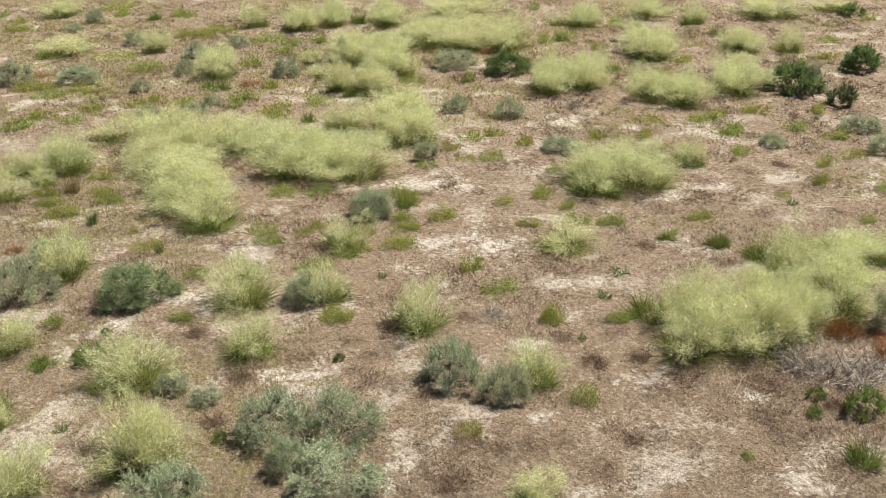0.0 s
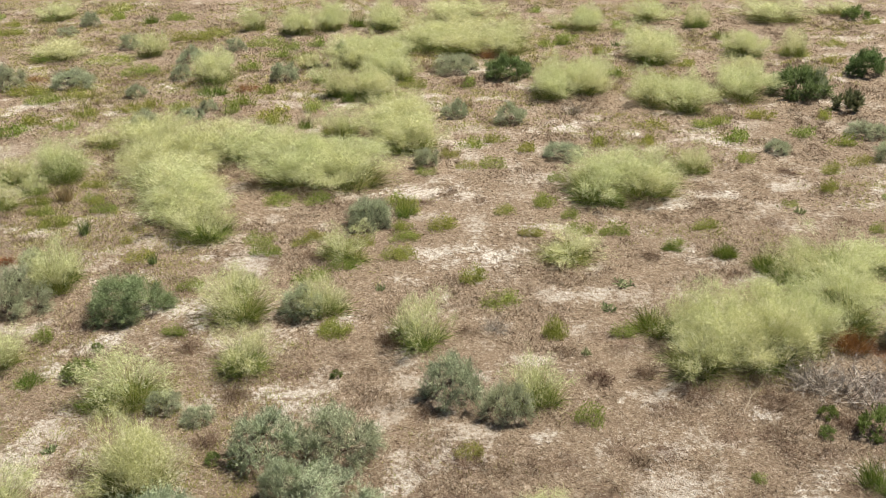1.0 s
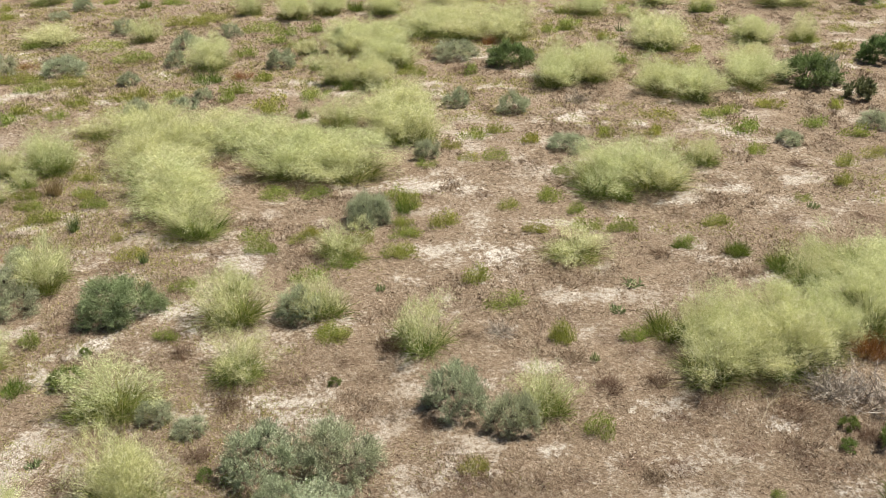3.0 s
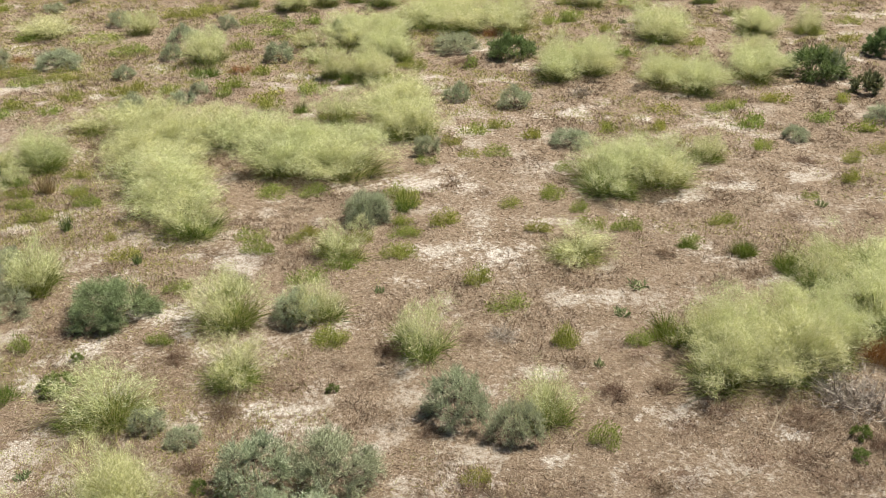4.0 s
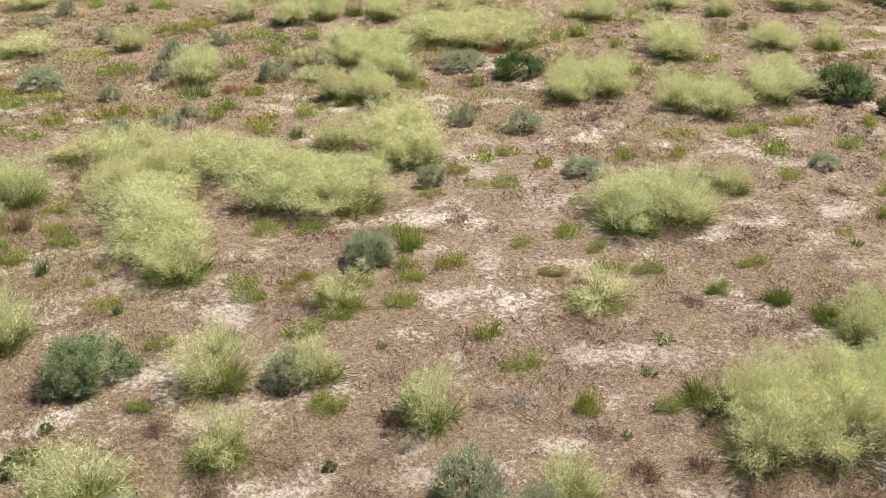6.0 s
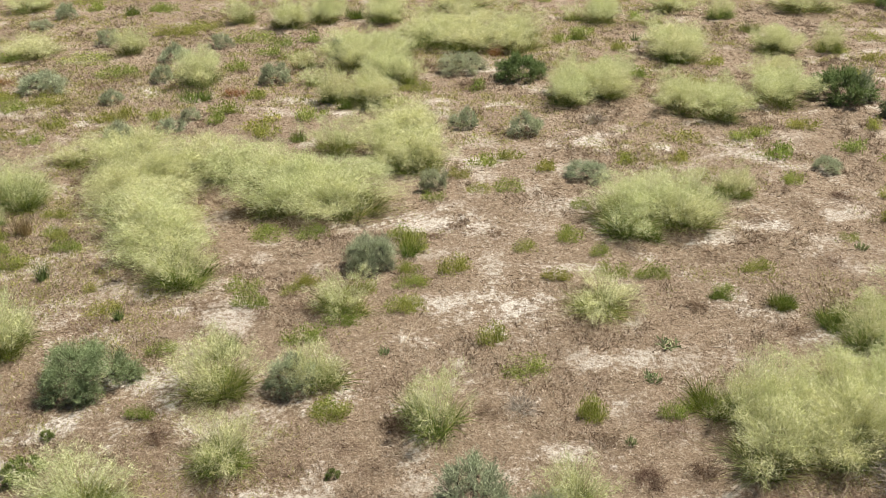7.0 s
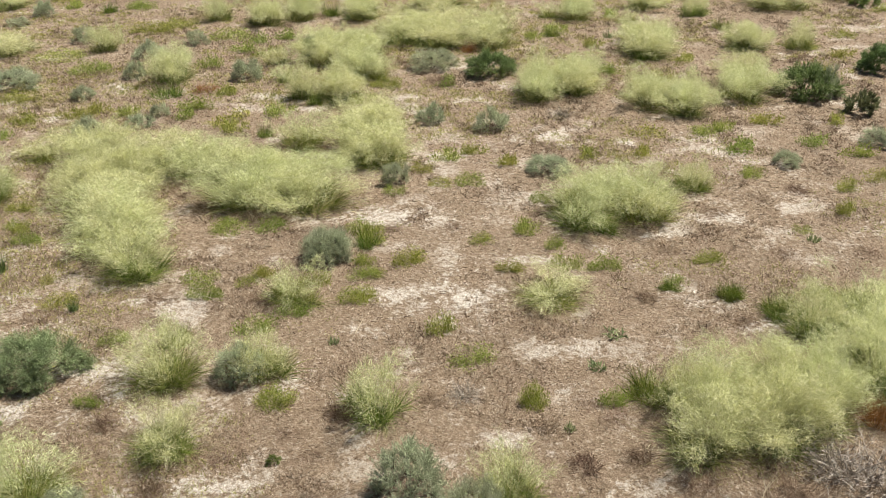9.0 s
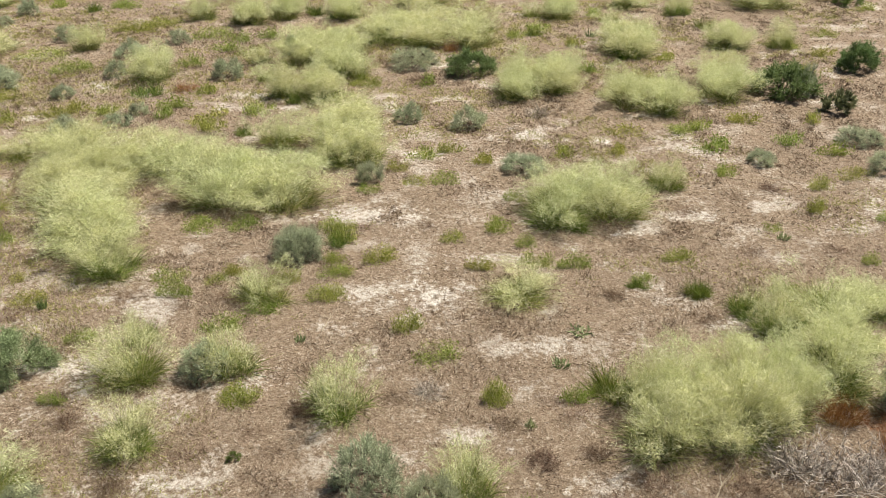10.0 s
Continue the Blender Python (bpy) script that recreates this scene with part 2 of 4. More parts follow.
def build_ground():
    xs, ys = spread(-19, 19, 0.19, 2500), spread(-5, 43, 0.19, 2500)
    gx, gy = np.meshgrid(xs, ys)
    x, y = gx.ravel(), gy.ravel()
    nx, ny = len(xs), len(ys)
    a = (np.arange(ny - 1)[:, None] * nx + np.arange(nx - 1)[None]).ravel()
    me = mesh_of("ground", np.stack([x, y, ground_z(x, y)], 1), np.stack([a, a + 1, a + nx + 1, a + nx], 1), M_SOIL)
    att = me.attributes.new("bare", "FLOAT", "POINT")
    att.data.foreach_set("value", np.clip(bareness(x, y), 0, 1.3).astype(np.float32))
    me.polygons.foreach_set("use_smooth", np.ones(len(me.polygons), bool))
    tagged(new("ground", me), "dry pale clay ground with reddish-brown plant litter", "ground", kind="structure")


build_ground()

# ---- strands: the stuff of all plants here ----


def unit(v):
    return v / np.maximum(np.linalg.norm(v, axis=1, keepdims=True), 1e-9)


def ribbons(rng, p, d, length, width, droop=0.0, segs=2, tip=0.0):
    """Tapered ribbons from the points p along d, which sink under their weight by droop."""
    n = len(p)
    length, width = np.broadcast_to(length, n), np.broadcast_to(width, n)
    droop = np.broadcast_to(droop, n)
    side = unit(np.cross(d, rng.normal(size=(n, 3))))
    rows = []
    for k in range(segs + 1):
        t = k / segs
        c = p + d * (length * t)[:, None]
        c[:, 2] -= droop * length * t * t
        if k < segs:
            w = (width * (1 - 0.75 * t) * 0.5)[:, None]
            rows += [c - side * w, c + side * w]
        else:
            rows.append(c)
    m = len(rows)
    verts = np.stack(rows, 1).reshape(-1, 3)
    faces = []
    for k in range(segs - 1):
        faces += [(2 * k, 2 * k + 1, 2 * k + 3), (2 * k, 2 * k + 3, 2 * k + 2)]
    faces.append((2 * segs - 2, 2 * segs - 1, 2 * segs))
    tris = (np.arange(n)[:, None, None] * m + np.array(faces)[None]).reshape(-1, 3)
    return verts, tris


def leaves(rng, p, d, length, width):
    """Small pointed leaves, broadest in the middle."""
    n = len(p)
    length, width = np.broadcast_to(length, n)[:, None], np.broadcast_to(width, n)[:, None]
    side = unit(np.cross(d, rng.normal(size=(n, 3))))
    verts = np.stack([p, p + d * length * 0.5 - side * width / 2, p + d * length * 0.5 + side * width / 2, p + d * length], 1).reshape(-1, 3)
    tris = (np.arange(n)[:, None, None] * 4 + np.array([(0, 2, 1), (1, 2, 3)])[None]).reshape(-1, 3)
    return verts, tris


def joined(pieces):
    verts, tris, at = [], [], 0
    for v, t in pieces:
        verts.append(v)
        tris.append(t + at)
        at += len(v)
    return np.concatenate(verts), np.concatenate(tris)


def ways(rng, n, low, high):
    """Directions that lean from the upright by low to high degrees."""
    a, b = np.radians(rng.uniform(low, high, n)), rng.uniform(0, 2 * np.pi, n)
    return np.stack([np.sin(a) * np.cos(b), np.sin(a) * np.sin(b), np.cos(a)], 1)


def disc(rng, n, radius, power=0.5):
    r, b = radius * rng.rand(n) ** power, rng.uniform(0, 2 * np.pi, n)
    return np.stack([r * np.cos(b), r * np.sin(b), np.zeros(n)], 1)


def lobed(rng, b, deep=0.22):
    """An uneven outline: a factor for each bearing b."""
    out = np.ones_like(b)
    for k in (2, 3, 5):
        out += deep / k * 1.4 * np.sin(k * b + rng.uniform(0, 6.28))
    return out


# Each shape below is about 1 m wide and is scaled to its plant.


def feathery_shape(seed, fine, heads_share=1.0, blade_mat=None):
    rng = np.random.RandomState(seed)
    f = 1 / fine ** 0.5
    crowns = disc(rng, 7, 0.25)
    n = int(500 * fine * (1.7 - 0.7 * heads_share))
    p = crowns[rng.randint(7, size=n)] + disc(rng, n, 0.10)
    d = unit(ways(rng, n, 2, 76) + p * np.array([1.6, 1.6, 0]))
    blades = ribbons(rng, p, d, rng.uniform(0.22, 0.60, n), rng.uniform(0.005, 0.010, n) * f, rng.uniform(0.1, 0.5, n))
    # short dense thatch at the base
    n = int(320 * fine)
    p = crowns[rng.randint(7, size=n)] + disc(rng, n, 0.17)
    thatch = ribbons(rng, p, unit(ways(rng, n, 5, 75) + p), rng.uniform(0.08, 0.27, n), 0.009 * f, 0.25)
    # open panicles in loose sprays, most of them over the top of the clump
    sprays = int(44 * (0.45 + 0.55 * heads_share))
    a, b = np.arccos(rng.uniform(0.24, 1.0, sprays)), rng.uniform(0, 2 * np.pi, sprays)
    rho = (0.45 + 0.58 * rng.rand(sprays) ** 0.7) * lobed(rng, b, 0.36)
    mid = np.stack([0.50 * rho * np.sin(a) * np.cos(b), 0.50 * rho * np.sin(a) * np.sin(b), 0.12 + 0.43 * rho * np.cos(a)], 1)
    heads = int(370 * fine * heads_share)
    c = mid[rng.randint(sprays, size=heads)] + rng.normal(size=(heads, 3)) * np.array([0.066, 0.066, 0.045])
    c[:, 2] = np.maximum(c[:, 2], 0.13 + 0.14 * rng.rand(heads))
    out_way = unit(c - np.array([0, 0, 0.02]))
    stalks = ribbons(rng, c - out_way * 0.2, unit(out_way + rng.normal(size=c.shape) * 0.15), 0.24, 0.0042 * f, 0.05, 1)
    per = 13
    p = np.repeat(c, per, 0) + rng.normal(size=(heads * per, 3)) * 0.026
    d = unit(np.repeat(out_way, per, 0) * 0.45 + np.array([0, 0, 0.12]) + rng.normal(size=(heads * per, 3)) * 0.55)
    width = 0.0028 + 0.0052 * rng.rand(len(p)) ** 2.2
    haze = ribbons(rng, p, d, rng.uniform(0.03, 0.14, len(p)) * min(f, 1.0), width * f, 0.15, 1)
    # bent straw stalks that cross one another and stand out of the dome
    n = int(190 * fine)
    p = crowns[rng.randint(7, size=n)] + disc(rng, n, 0.16)
    d = unit(ways(rng, n, 8, 72) + p * np.array([1.0, 1.0, 0]) + rng.normal(size=(n, 3)) * 0.15)
    straws = ribbons(rng, p, d, rng.uniform(0.36, 0.70, n), rng.uniform(0.003, 0.0055, n) * f, rng.uniform(0.05, 0.6, n), 3)
    return [("foliage", mesh_of("foliage", *blades, blade_mat or M_BLADE)), ("green_base", mesh_of("green_base", *thatch, blade_mat or M_BLADE)), ("stalk_spray", mesh_of("stalk_spray", *straws, M_STALK)), ("seed_plume", mesh_of("seed_plume", *joined([stalks, haze]), M_SEED))]


def clump_shape(seed, fine, mat=None, count=900, wide=0.008, lean=60, tall=(0.25, 0.6), base=0.26):
    rng = np.random.RandomState(seed)
    n = int(count * fine)
    crowns = disc(rng, 8, base)
    p = crowns[rng.randint(8, size=n)] + disc(rng, n, 0.11)
    d = unit(ways(rng, n, 1, lean) + p * np.array([1.5, 1.5, 0]))
    length = rng.uniform(*tall, n) * lobed(rng, np.arctan2(p[:, 1], p[:, 0]))
    return [("foliage", mesh_of("foliage", *ribbons(rng, p, d, length, rng.uniform(0.6, 1.3, n) * wide / fine ** 0.5, rng.uniform(0.1, 0.6, n)), mat or M_GREEN))]


def tuft_shape(seed, fine):
    """A low, uneven mat of short grass and small creeping leaves."""
    rng = np.random.RandomState(seed)
    n = int(340 * fine)
    spots = disc(rng, 20, 0.38, 0.6)
    tall = rng.uniform(0.5, 1.25, 20)
    k = (rng.rand(n) ** 1.5 * 20).astype(int)
    p = spots[k] + disc(rng, n, 0.12)
    d = unit(ways(rng, n, 5, 82) + p * np.array([0.8, 0.8, 0]))
    mid = (1.1 - np.hypot(p[:, 0], p[:, 1])) * tall[k]
    blades = ribbons(rng, p, d, rng.uniform(0.05, 0.30, n) * mid, rng.uniform(0.004, 0.009, n) / fine ** 0.5, rng.uniform(0.1, 0.5, n))
    n = int(1000 * fine)
    k = (rng.rand(n) ** 1.5 * 20).astype(int)
    p = spots[k] + disc(rng, n, 0.13)
    p[:, 2] = rng.uniform(0.01, 0.19, n) * (1.1 - np.hypot(p[:, 0], p[:, 1])) * tall[k]
    small = leaves(rng, p, unit(rng.normal(size=(n, 3)) + np.array([0, 0, 0.6])), rng.uniform(0.02, 0.055, n) / fine ** 0.5, rng.uniform(0.009, 0.017, n) / fine ** 0.5)
    return [("foliage", mesh_of("foliage", *joined([blades, small]), M_TUFT))]


def bush_shape(seed, fine, mat, leaf=(0.034, 0.0072), lobes=17, sprigs=46, per=13, flat=0.45, skirt=110):
    """A bush of many rounded sub-clumps, each a spray of leafy sprigs, with dark gaps between them."""
    rng = np.random.RandomState(seed)
    f = 1 / fine ** 0.5
    a = np.arccos(np.clip(np.linspace(0.98, 0.05, lobes) + rng.normal(size=lobes) * 0.06, 0.0, 1.0))
    b = np.arange(lobes) * 2.39996 + rng.uniform(-0.4, 0.4, lobes)
    reach = rng.uniform(0.50, 0.70, lobes) * lobed(rng, b, 0.14)
    q = np.stack([0.5 * reach * np.sin(a) * np.cos(b), 0.5 * reach * np.sin(a) * np.sin(b), flat * reach * np.cos(a) * 0.9 + 0.03], 1)
    radius = rng.uniform(0.15, 0.22, lobes)
    trunk = disc(rng, lobes, 0.05)
    limbs = ribbons(rng, trunk, unit(q - trunk), np.linalg.norm(q - trunk, axis=1), 0.012, 0.0, 2)
    n = int(sprigs * lobes * fine)
    k = rng.randint(lobes, size=n)
    w = unit(rng.normal(size=(n, 3)) + unit(q)[k] * 1.1 + np.array([0, 0, 0.45]))
    long = radius[k] * rng.uniform(0.7, 1.15, n) * (1 + 0.25 * (rng.rand(n) < 0.08))
    squash = np.array([1, 1, flat / 0.5])
    stems = ribbons(rng, q[k], w * squash, long, 0.0045 * f, 0.0, 1)
    s = rng.uniform(0.35, 1.05, (n, per))
    p = q[k][:, None] + (w * squash)[:, None] * (long[:, None] * s)[:, :, None] + rng.normal(size=(n, per, 3)) * 0.008
    p = p.reshape(-1, 3)
    p[:, 2] = np.maximum(p[:, 2], 0.01)
    d = unit(np.repeat(w, per, 0) * 0.75 + rng.normal(size=p.shape) * 0.55)
    m = len(p)
    fol = ribbons(rng, p, d, rng.uniform(0.7, 1.5, m) * leaf[0] * f, rng.uniform(0.7, 1.3, m) * leaf[1] * f, 0.0, 1)
    # dead twigs round the foot
    n = int(skirt * fine)
    g = disc(rng, n, 0.44, 0.3)
    twigs = ribbons(rng, g, unit(ways(rng, n, 25, 85) + g * 1.2), rng.uniform(0.05, 0.17, n), 0.006 * f, 0.2, 1)
    return [("woody_base", mesh_of("woody_base", *joined([limbs, stems]), M_STEM)), ("twig_skirt", mesh_of("twig_skirt", *twigs, M_TWIG)), ("foliage", mesh_of("foliage", *fol, mat))]


def twig_shape(seed, fine, mat, count=650, low=15, high=80, wide=0.005, tall=(0.15, 0.42), bend=0.4):
    """A dry tangle: twigs from the crown and side twigs off them."""
    rng = np.random.RandomState(seed)
    n = int(count * 0.35 * fine)
    p = disc(rng, n, 0.30, 0.6)
    d = unit(ways(rng, n, low, high) + p * np.array([1.2, 1.2, 0]))
    length = rng.uniform(*tall, n)
    main = ribbons(rng, p, d, length, wide * 1.2, rng.uniform(0, bend, n), 3)
    k = rng.randint(n, size=int(count * fine))
    q = p[k] + d[k] * (length[k] * rng.uniform(0.3, 0.9, len(k)))[:, None]
    e = unit(d[k] + rng.normal(size=(len(k), 3)) * 0.7)
    q[:, 2] = np.maximum(q[:, 2] - 0.04, 0.01)
    side = ribbons(rng, q, e, rng.uniform(0.05, 0.17, len(k)), wide, 0.15, 1)
    return [("twig_tangle", mesh_of("twig_tangle", *joined([main, side]), mat))]


def weed_shape(seed, fine):
    rng = np.random.RandomState(seed)
    n = 70
    p = disc(rng, n, 0.30) + np.array([0, 0, 0.02])
    d = unit(ways(rng, n, 15, 80) + p)
    return [("foliage", mesh_of("foliage", *leaves(rng, p, d, rng.uniform(0.12, 0.30, n), rng.uniform(0.04, 0.07, n)), M_SALTG))]


SHAPES = {}


def shapes(kind, make, near=4, far=3):
    """Builds of one kind in three grades: broad plants near by have the most and finest blades, small ones far off the fewest."""
    base = 100 * (len(SHAPES) + 1)
    usual, few = [make(base + k, 1.0) for k in range(near)], [make(base + 50 + k, 0.4) for k in range(far)]
    rich = [make(base + 80 + k, 1.6) for k in range(3)] if kind in ("feathery", "half_green", "saltbush", "green_saltbush") else usual
    SHAPES[kind] = (usual, few, rich)


shapes("feathery", feathery_shape, 6, 4)
shapes("half_green", lambda s, f: feathery_shape(s, f, 0.6, M_FRESH), 5, 3)
shapes("saltbush", lambda s, f: bush_shape(s, f, M_SALT), 5, 4)
shapes("green_saltbush", lambda s, f: bush_shape(s, f, M_SALTG, (0.034, 0.0065), 22, 52, 14), 1, 1)
shapes("dark", lambda s, f: bush_shape(s, f, M_DARK, (0.045, 0.013), 16, 38, 14), 2, 3)
shapes("leafy", lambda s, f: bush_shape(s, f, M_LEAFY, (0.06, 0.022), 10, 22, 12, 0.45, 60), 3, 1)
shapes("olive", lambda s, f: bush_shape(s, f, M_OLIVE, (0.07, 0.032), 9, 14, 20), 1, 1)
shapes("tuft", tuft_shape, 5, 4)
shapes("clump", lambda s, f: clump_shape(s, f, None, 900, 0.0075, 74, (0.14, 0.58)), 4, 4)
shapes("spiky", lambda s, f: clump_shape(s, f, M_DARK, 160, 0.02, 35, (0.3, 0.75), 0.2), 2, 2)
shapes("twig", lambda s, f: twig_shape(s, f, M_TWIG, 850), 4, 3)
shapes("rust", lambda s, f: twig_shape(s, f, M_RUST, 1100, 5, 55, 0.006, (0.2, 0.5)), 3, 2)
shapes("dead", lambda s, f: twig_shape(s, f, M_GREY, 760, 25, 88, 0.0095, (0.25, 0.75), 0.9), 3, 1)
shapes("weed", weed_shape, 3, 1)
shapes("straw", lambda s, f: clump_shape(s, f, M_STRAW, 420, 0.006, 30, (0.3, 0.65), 0.2), 1, 1)

PLANT_RNG = random.Random(11)
HEIGHTS = {"feathery": 0.58, "half_green": 0.58, "saltbush": 0.45, "green_saltbush": 0.45, "dark": 0.45, "leafy": 0.45, "olive": 0.45, "tuft": 0.20, "clump": 0.50,
           "spiky": 0.62, "twig": 0.36, "rust": 0.48, "dead": 0.36, "weed": 0.22, "straw": 0.58}


def size_word(w):
    return "small" if w < 0.55 else "broad" if w > 1.15 else "medium-sized"


def plant(kind, name, label, category, group, x, y, w, d, h, spin=180):
    """One plant at its place, with its parts, scaled to its width, depth and height."""
    builds = SHAPES[kind][2 if y < 21 and w > 1.15 else 1 if y > 21 and w < 1.15 else 0]
    root = new(name)
    root.empty_display_size = 0.1
    z = float(ground_z(np.array([x]), np.array([y]))[0]) - 0.015
    m = pose(x, y, z, 0, 0, PLANT_RNG.uniform(-spin, spin))
    if spin > 90:
        w = d = (w + d) / 2
    root.matrix_world = m @ Matrix.Diagonal((w, d, h / HEIGHTS[kind], 1))
    for part_name, me in PLANT_RNG.choice(builds):
        ob = new(part_name, me)
        ob.parent = root
        if part_name == "twig_skirt":
            tagged(ob, kind="stuff")
    return tagged(root, size_word(w) + " " + label, category, group)


def feathery_grass(x, y, w, d, h):
    plant("feathery", "feathery_grass_clump", "pale yellow-green feathery grass clump on dry ground", "grass clump", "feathery grass clumps", x, y, w, d, h)


def half_green_grass(x, y, w, d, h):
    plant("half_green", "feathery_grass_clump", "yellow-green feathery grass clump with green lower blades", "grass clump", "feathery grass clumps", x, y, w, d, h)


def saltbush(x, y, w, d, h):
    plant("saltbush", "saltbush", "rounded grey-green saltbush on litter-strewn clay", "shrub", "saltbushes", x, y, w, d, h)


def green_saltbush(x, y, w, d, h):
    plant("green_saltbush", "saltbush", "dense green saltbush dome on pale clay", "shrub", "saltbushes", x, y, w, d, h)


def dark_bush(x, y, w, d, h):
    plant("dark", "green_bush", "dark green leafy bush among dry grass", "shrub", "dark green bushes", x, y, w, d, h)


def leafy_bush(x, y, w, d, h):
    plant("leafy", "leafy_plant", "bright green leafy plant among dry twigs", "plant", "bright leafy plants", x, y, w, d, h)


def olive_shrub(x, y, w, d, h):
    plant("olive", "olive_shrub", "olive-green upright knobbly shrub beside bare clay", "shrub", "", x, y, w, d, h)


def grass_tuft(x, y, w, d, h):
    plant("tuft", "grass_tuft", "low green grass tuft on brown litter", "grass tuft", "low grass tufts", x, y, w, d, h, 20)


def green_clump(x, y, w, d, h):
    plant("clump", "green_grass_clump", "green arching grass clump with some dry blades", "grass clump", "green grass clumps", x, y, w, d, h)


def spiky_clump(x, y, w, d, h):
    plant("spiky", "spiky_plant", "dark green plant with stiff upright blades", "plant", "spiky plants", x, y, w, d, h)


def twig_bush(x, y, w, d, h):
    plant("twig", "dry_twig_bush", "dead reddish-brown twiggy bush on dry ground", "dead shrub", "dead twig bushes", x, y, w, d, h)


def rust_bush(x, y, w, d, h):
    plant("rust", "rust_brown_bush", "dried rust-brown bush among green growth", "dead shrub", "rust-brown bushes", x, y, w, d, h)


def dead_branches(x, y, w, d, h):
    plant("dead", "dead_branch_tangle", "tangle of bleached grey dead branches", "dead branches", "dead branch tangles", x, y, w, d, h)


def weed(x, y, w, d, h):
    plant("weed", "small_weed", "blue-green broad-leaved weed flat on bare ground", "weed", "small weeds", x, y, w, d, h)


def straw_clump(x, y, w, d, h):
    plant("straw", "dry_straw_clump", "straw-brown dried upright grass clump", "grass clump", "", x, y, w, d, h)



# feathery grass: place, width, depth, height
feathery_grass(0.99, 8.67, 0.91, 0.67, 0.36)
feathery_grass(-4.84, 8.78, 1.18, 0.80, 0.63)
feathery_grass(-3.49, 9.34, 1.20, 0.86, 0.74)
feathery_grass(-3.60, 9.63, 1.10, 0.86, 0.72)
feathery_grass(3.63, 11.98, 1.47, 1.08, 0.74)
feathery_grass(4.41, 12.11, 1.50, 1.09, 0.74)
feathery_grass(5.09, 12.52, 1.20, 0.86, 0.74)
feathery_grass(4.58, 12.58, 1.48, 1.09, 0.72)
feathery_grass(5.22, 12.86, 1.10, 0.86, 0.72)
feathery_grass(3.90, 12.86, 1.34, 1.08, 0.72)
feathery_grass(4.75, 13.04, 1.38, 1.09, 0.72)
feathery_grass(6.02, 13.23, 1.61, 1.14, 0.74)
feathery_grass(6.34, 13.93, 1.47, 1.14, 0.72)
feathery_grass(-4.78, 17.36, 1.90, 1.40, 0.74)
feathery_grass(-4.91, 17.81, 1.74, 1.40, 0.72)
feathery_grass(-5.26, 18.24, 2.21, 1.61, 0.74)
feathery_grass(-5.51, 19.13, 2.02, 1.61, 0.72)
feathery_grass(-2.00, 19.26, 2.11, 1.59, 0.74)
feathery_grass(-3.13, 19.29, 1.99, 1.49, 0.74)
feathery_grass(-2.85, 19.86, 1.43, 1.08, 0.74)
feathery_grass(-6.09, 19.87, 1.60, 1.17, 0.74)
feathery_grass(-2.07, 19.99, 1.93, 1.59, 0.72)
feathery_grass(-6.20, 20.26, 1.46, 1.17, 0.72)
feathery_grass(-3.30, 20.32, 1.82, 1.49, 0.72)
feathery_grass(-5.41, 20.34, 1.49, 1.11, 0.74)
feathery_grass(-2.93, 20.37, 1.31, 1.08, 0.72)
feathery_grass(-5.51, 20.74, 1.37, 1.11, 0.72)
feathery_grass(-4.16, 20.91, 1.89, 1.41, 0.69)
feathery_grass(-4.92, 21.18, 1.83, 1.36, 0.71)
feathery_grass(-6.52, 21.43, 1.77, 1.29, 0.74)
feathery_grass(-0.94, 21.64, 2.15, 1.62, 0.74)
feathery_grass(-6.62, 21.76, 1.62, 1.29, 0.72)
feathery_grass(-0.98, 22.59, 2.11, 1.62, 0.72)
feathery_grass(-1.02, 23.53, 1.96, 1.62, 0.72)
feathery_grass(6.27, 24.39, 1.57, 1.15, 0.74)
feathery_grass(5.42, 24.81, 1.45, 1.08, 0.74)
feathery_grass(6.48, 25.22, 1.43, 1.15, 0.72)
feathery_grass(7.82, 25.39, 1.74, 1.26, 0.74)
feathery_grass(2.92, 25.45, 1.45, 1.09, 0.74)
feathery_grass(-1.84, 25.52, 1.50, 1.13, 0.74)
feathery_grass(5.59, 25.60, 1.33, 1.08, 0.72)
feathery_grass(-2.74, 25.75, 1.30, 0.98, 0.72)
feathery_grass(3.89, 25.93, 1.55, 1.16, 0.74)
feathery_grass(-1.88, 26.05, 1.37, 1.13, 0.72)
feathery_grass(2.99, 26.08, 1.42, 1.09, 0.72)
feathery_grass(8.08, 26.22, 1.71, 1.26, 0.72)
feathery_grass(3.99, 26.61, 1.53, 1.16, 0.72)
feathery_grass(3.06, 26.70, 1.32, 1.09, 0.72)
feathery_grass(8.33, 27.06, 1.59, 1.26, 0.72)
feathery_grass(4.10, 27.30, 1.42, 1.16, 0.72)
feathery_grass(-6.34, 27.32, 1.64, 1.20, 0.74)
feathery_grass(-1.48, 27.70, 1.71, 1.29, 0.74)
feathery_grass(-6.50, 27.98, 1.49, 1.20, 0.72)
feathery_grass(-2.59, 28.57, 1.73, 1.30, 0.74)
feathery_grass(-1.53, 28.76, 1.68, 1.29, 0.72)
feathery_grass(-3.85, 28.77, 1.09, 0.81, 0.53)
feathery_grass(-2.67, 29.39, 1.70, 1.30, 0.72)
feathery_grass(6.31, 29.49, 2.06, 1.52, 0.74)
feathery_grass(-1.59, 29.83, 1.57, 1.29, 0.72)
feathery_grass(9.31, 30.05, 1.50, 1.08, 0.74)
feathery_grass(6.45, 30.17, 2.03, 1.52, 0.72)
feathery_grass(-11.79, 30.18, 2.34, 1.64, 0.60)
feathery_grass(-2.74, 30.21, 1.58, 1.30, 0.72)
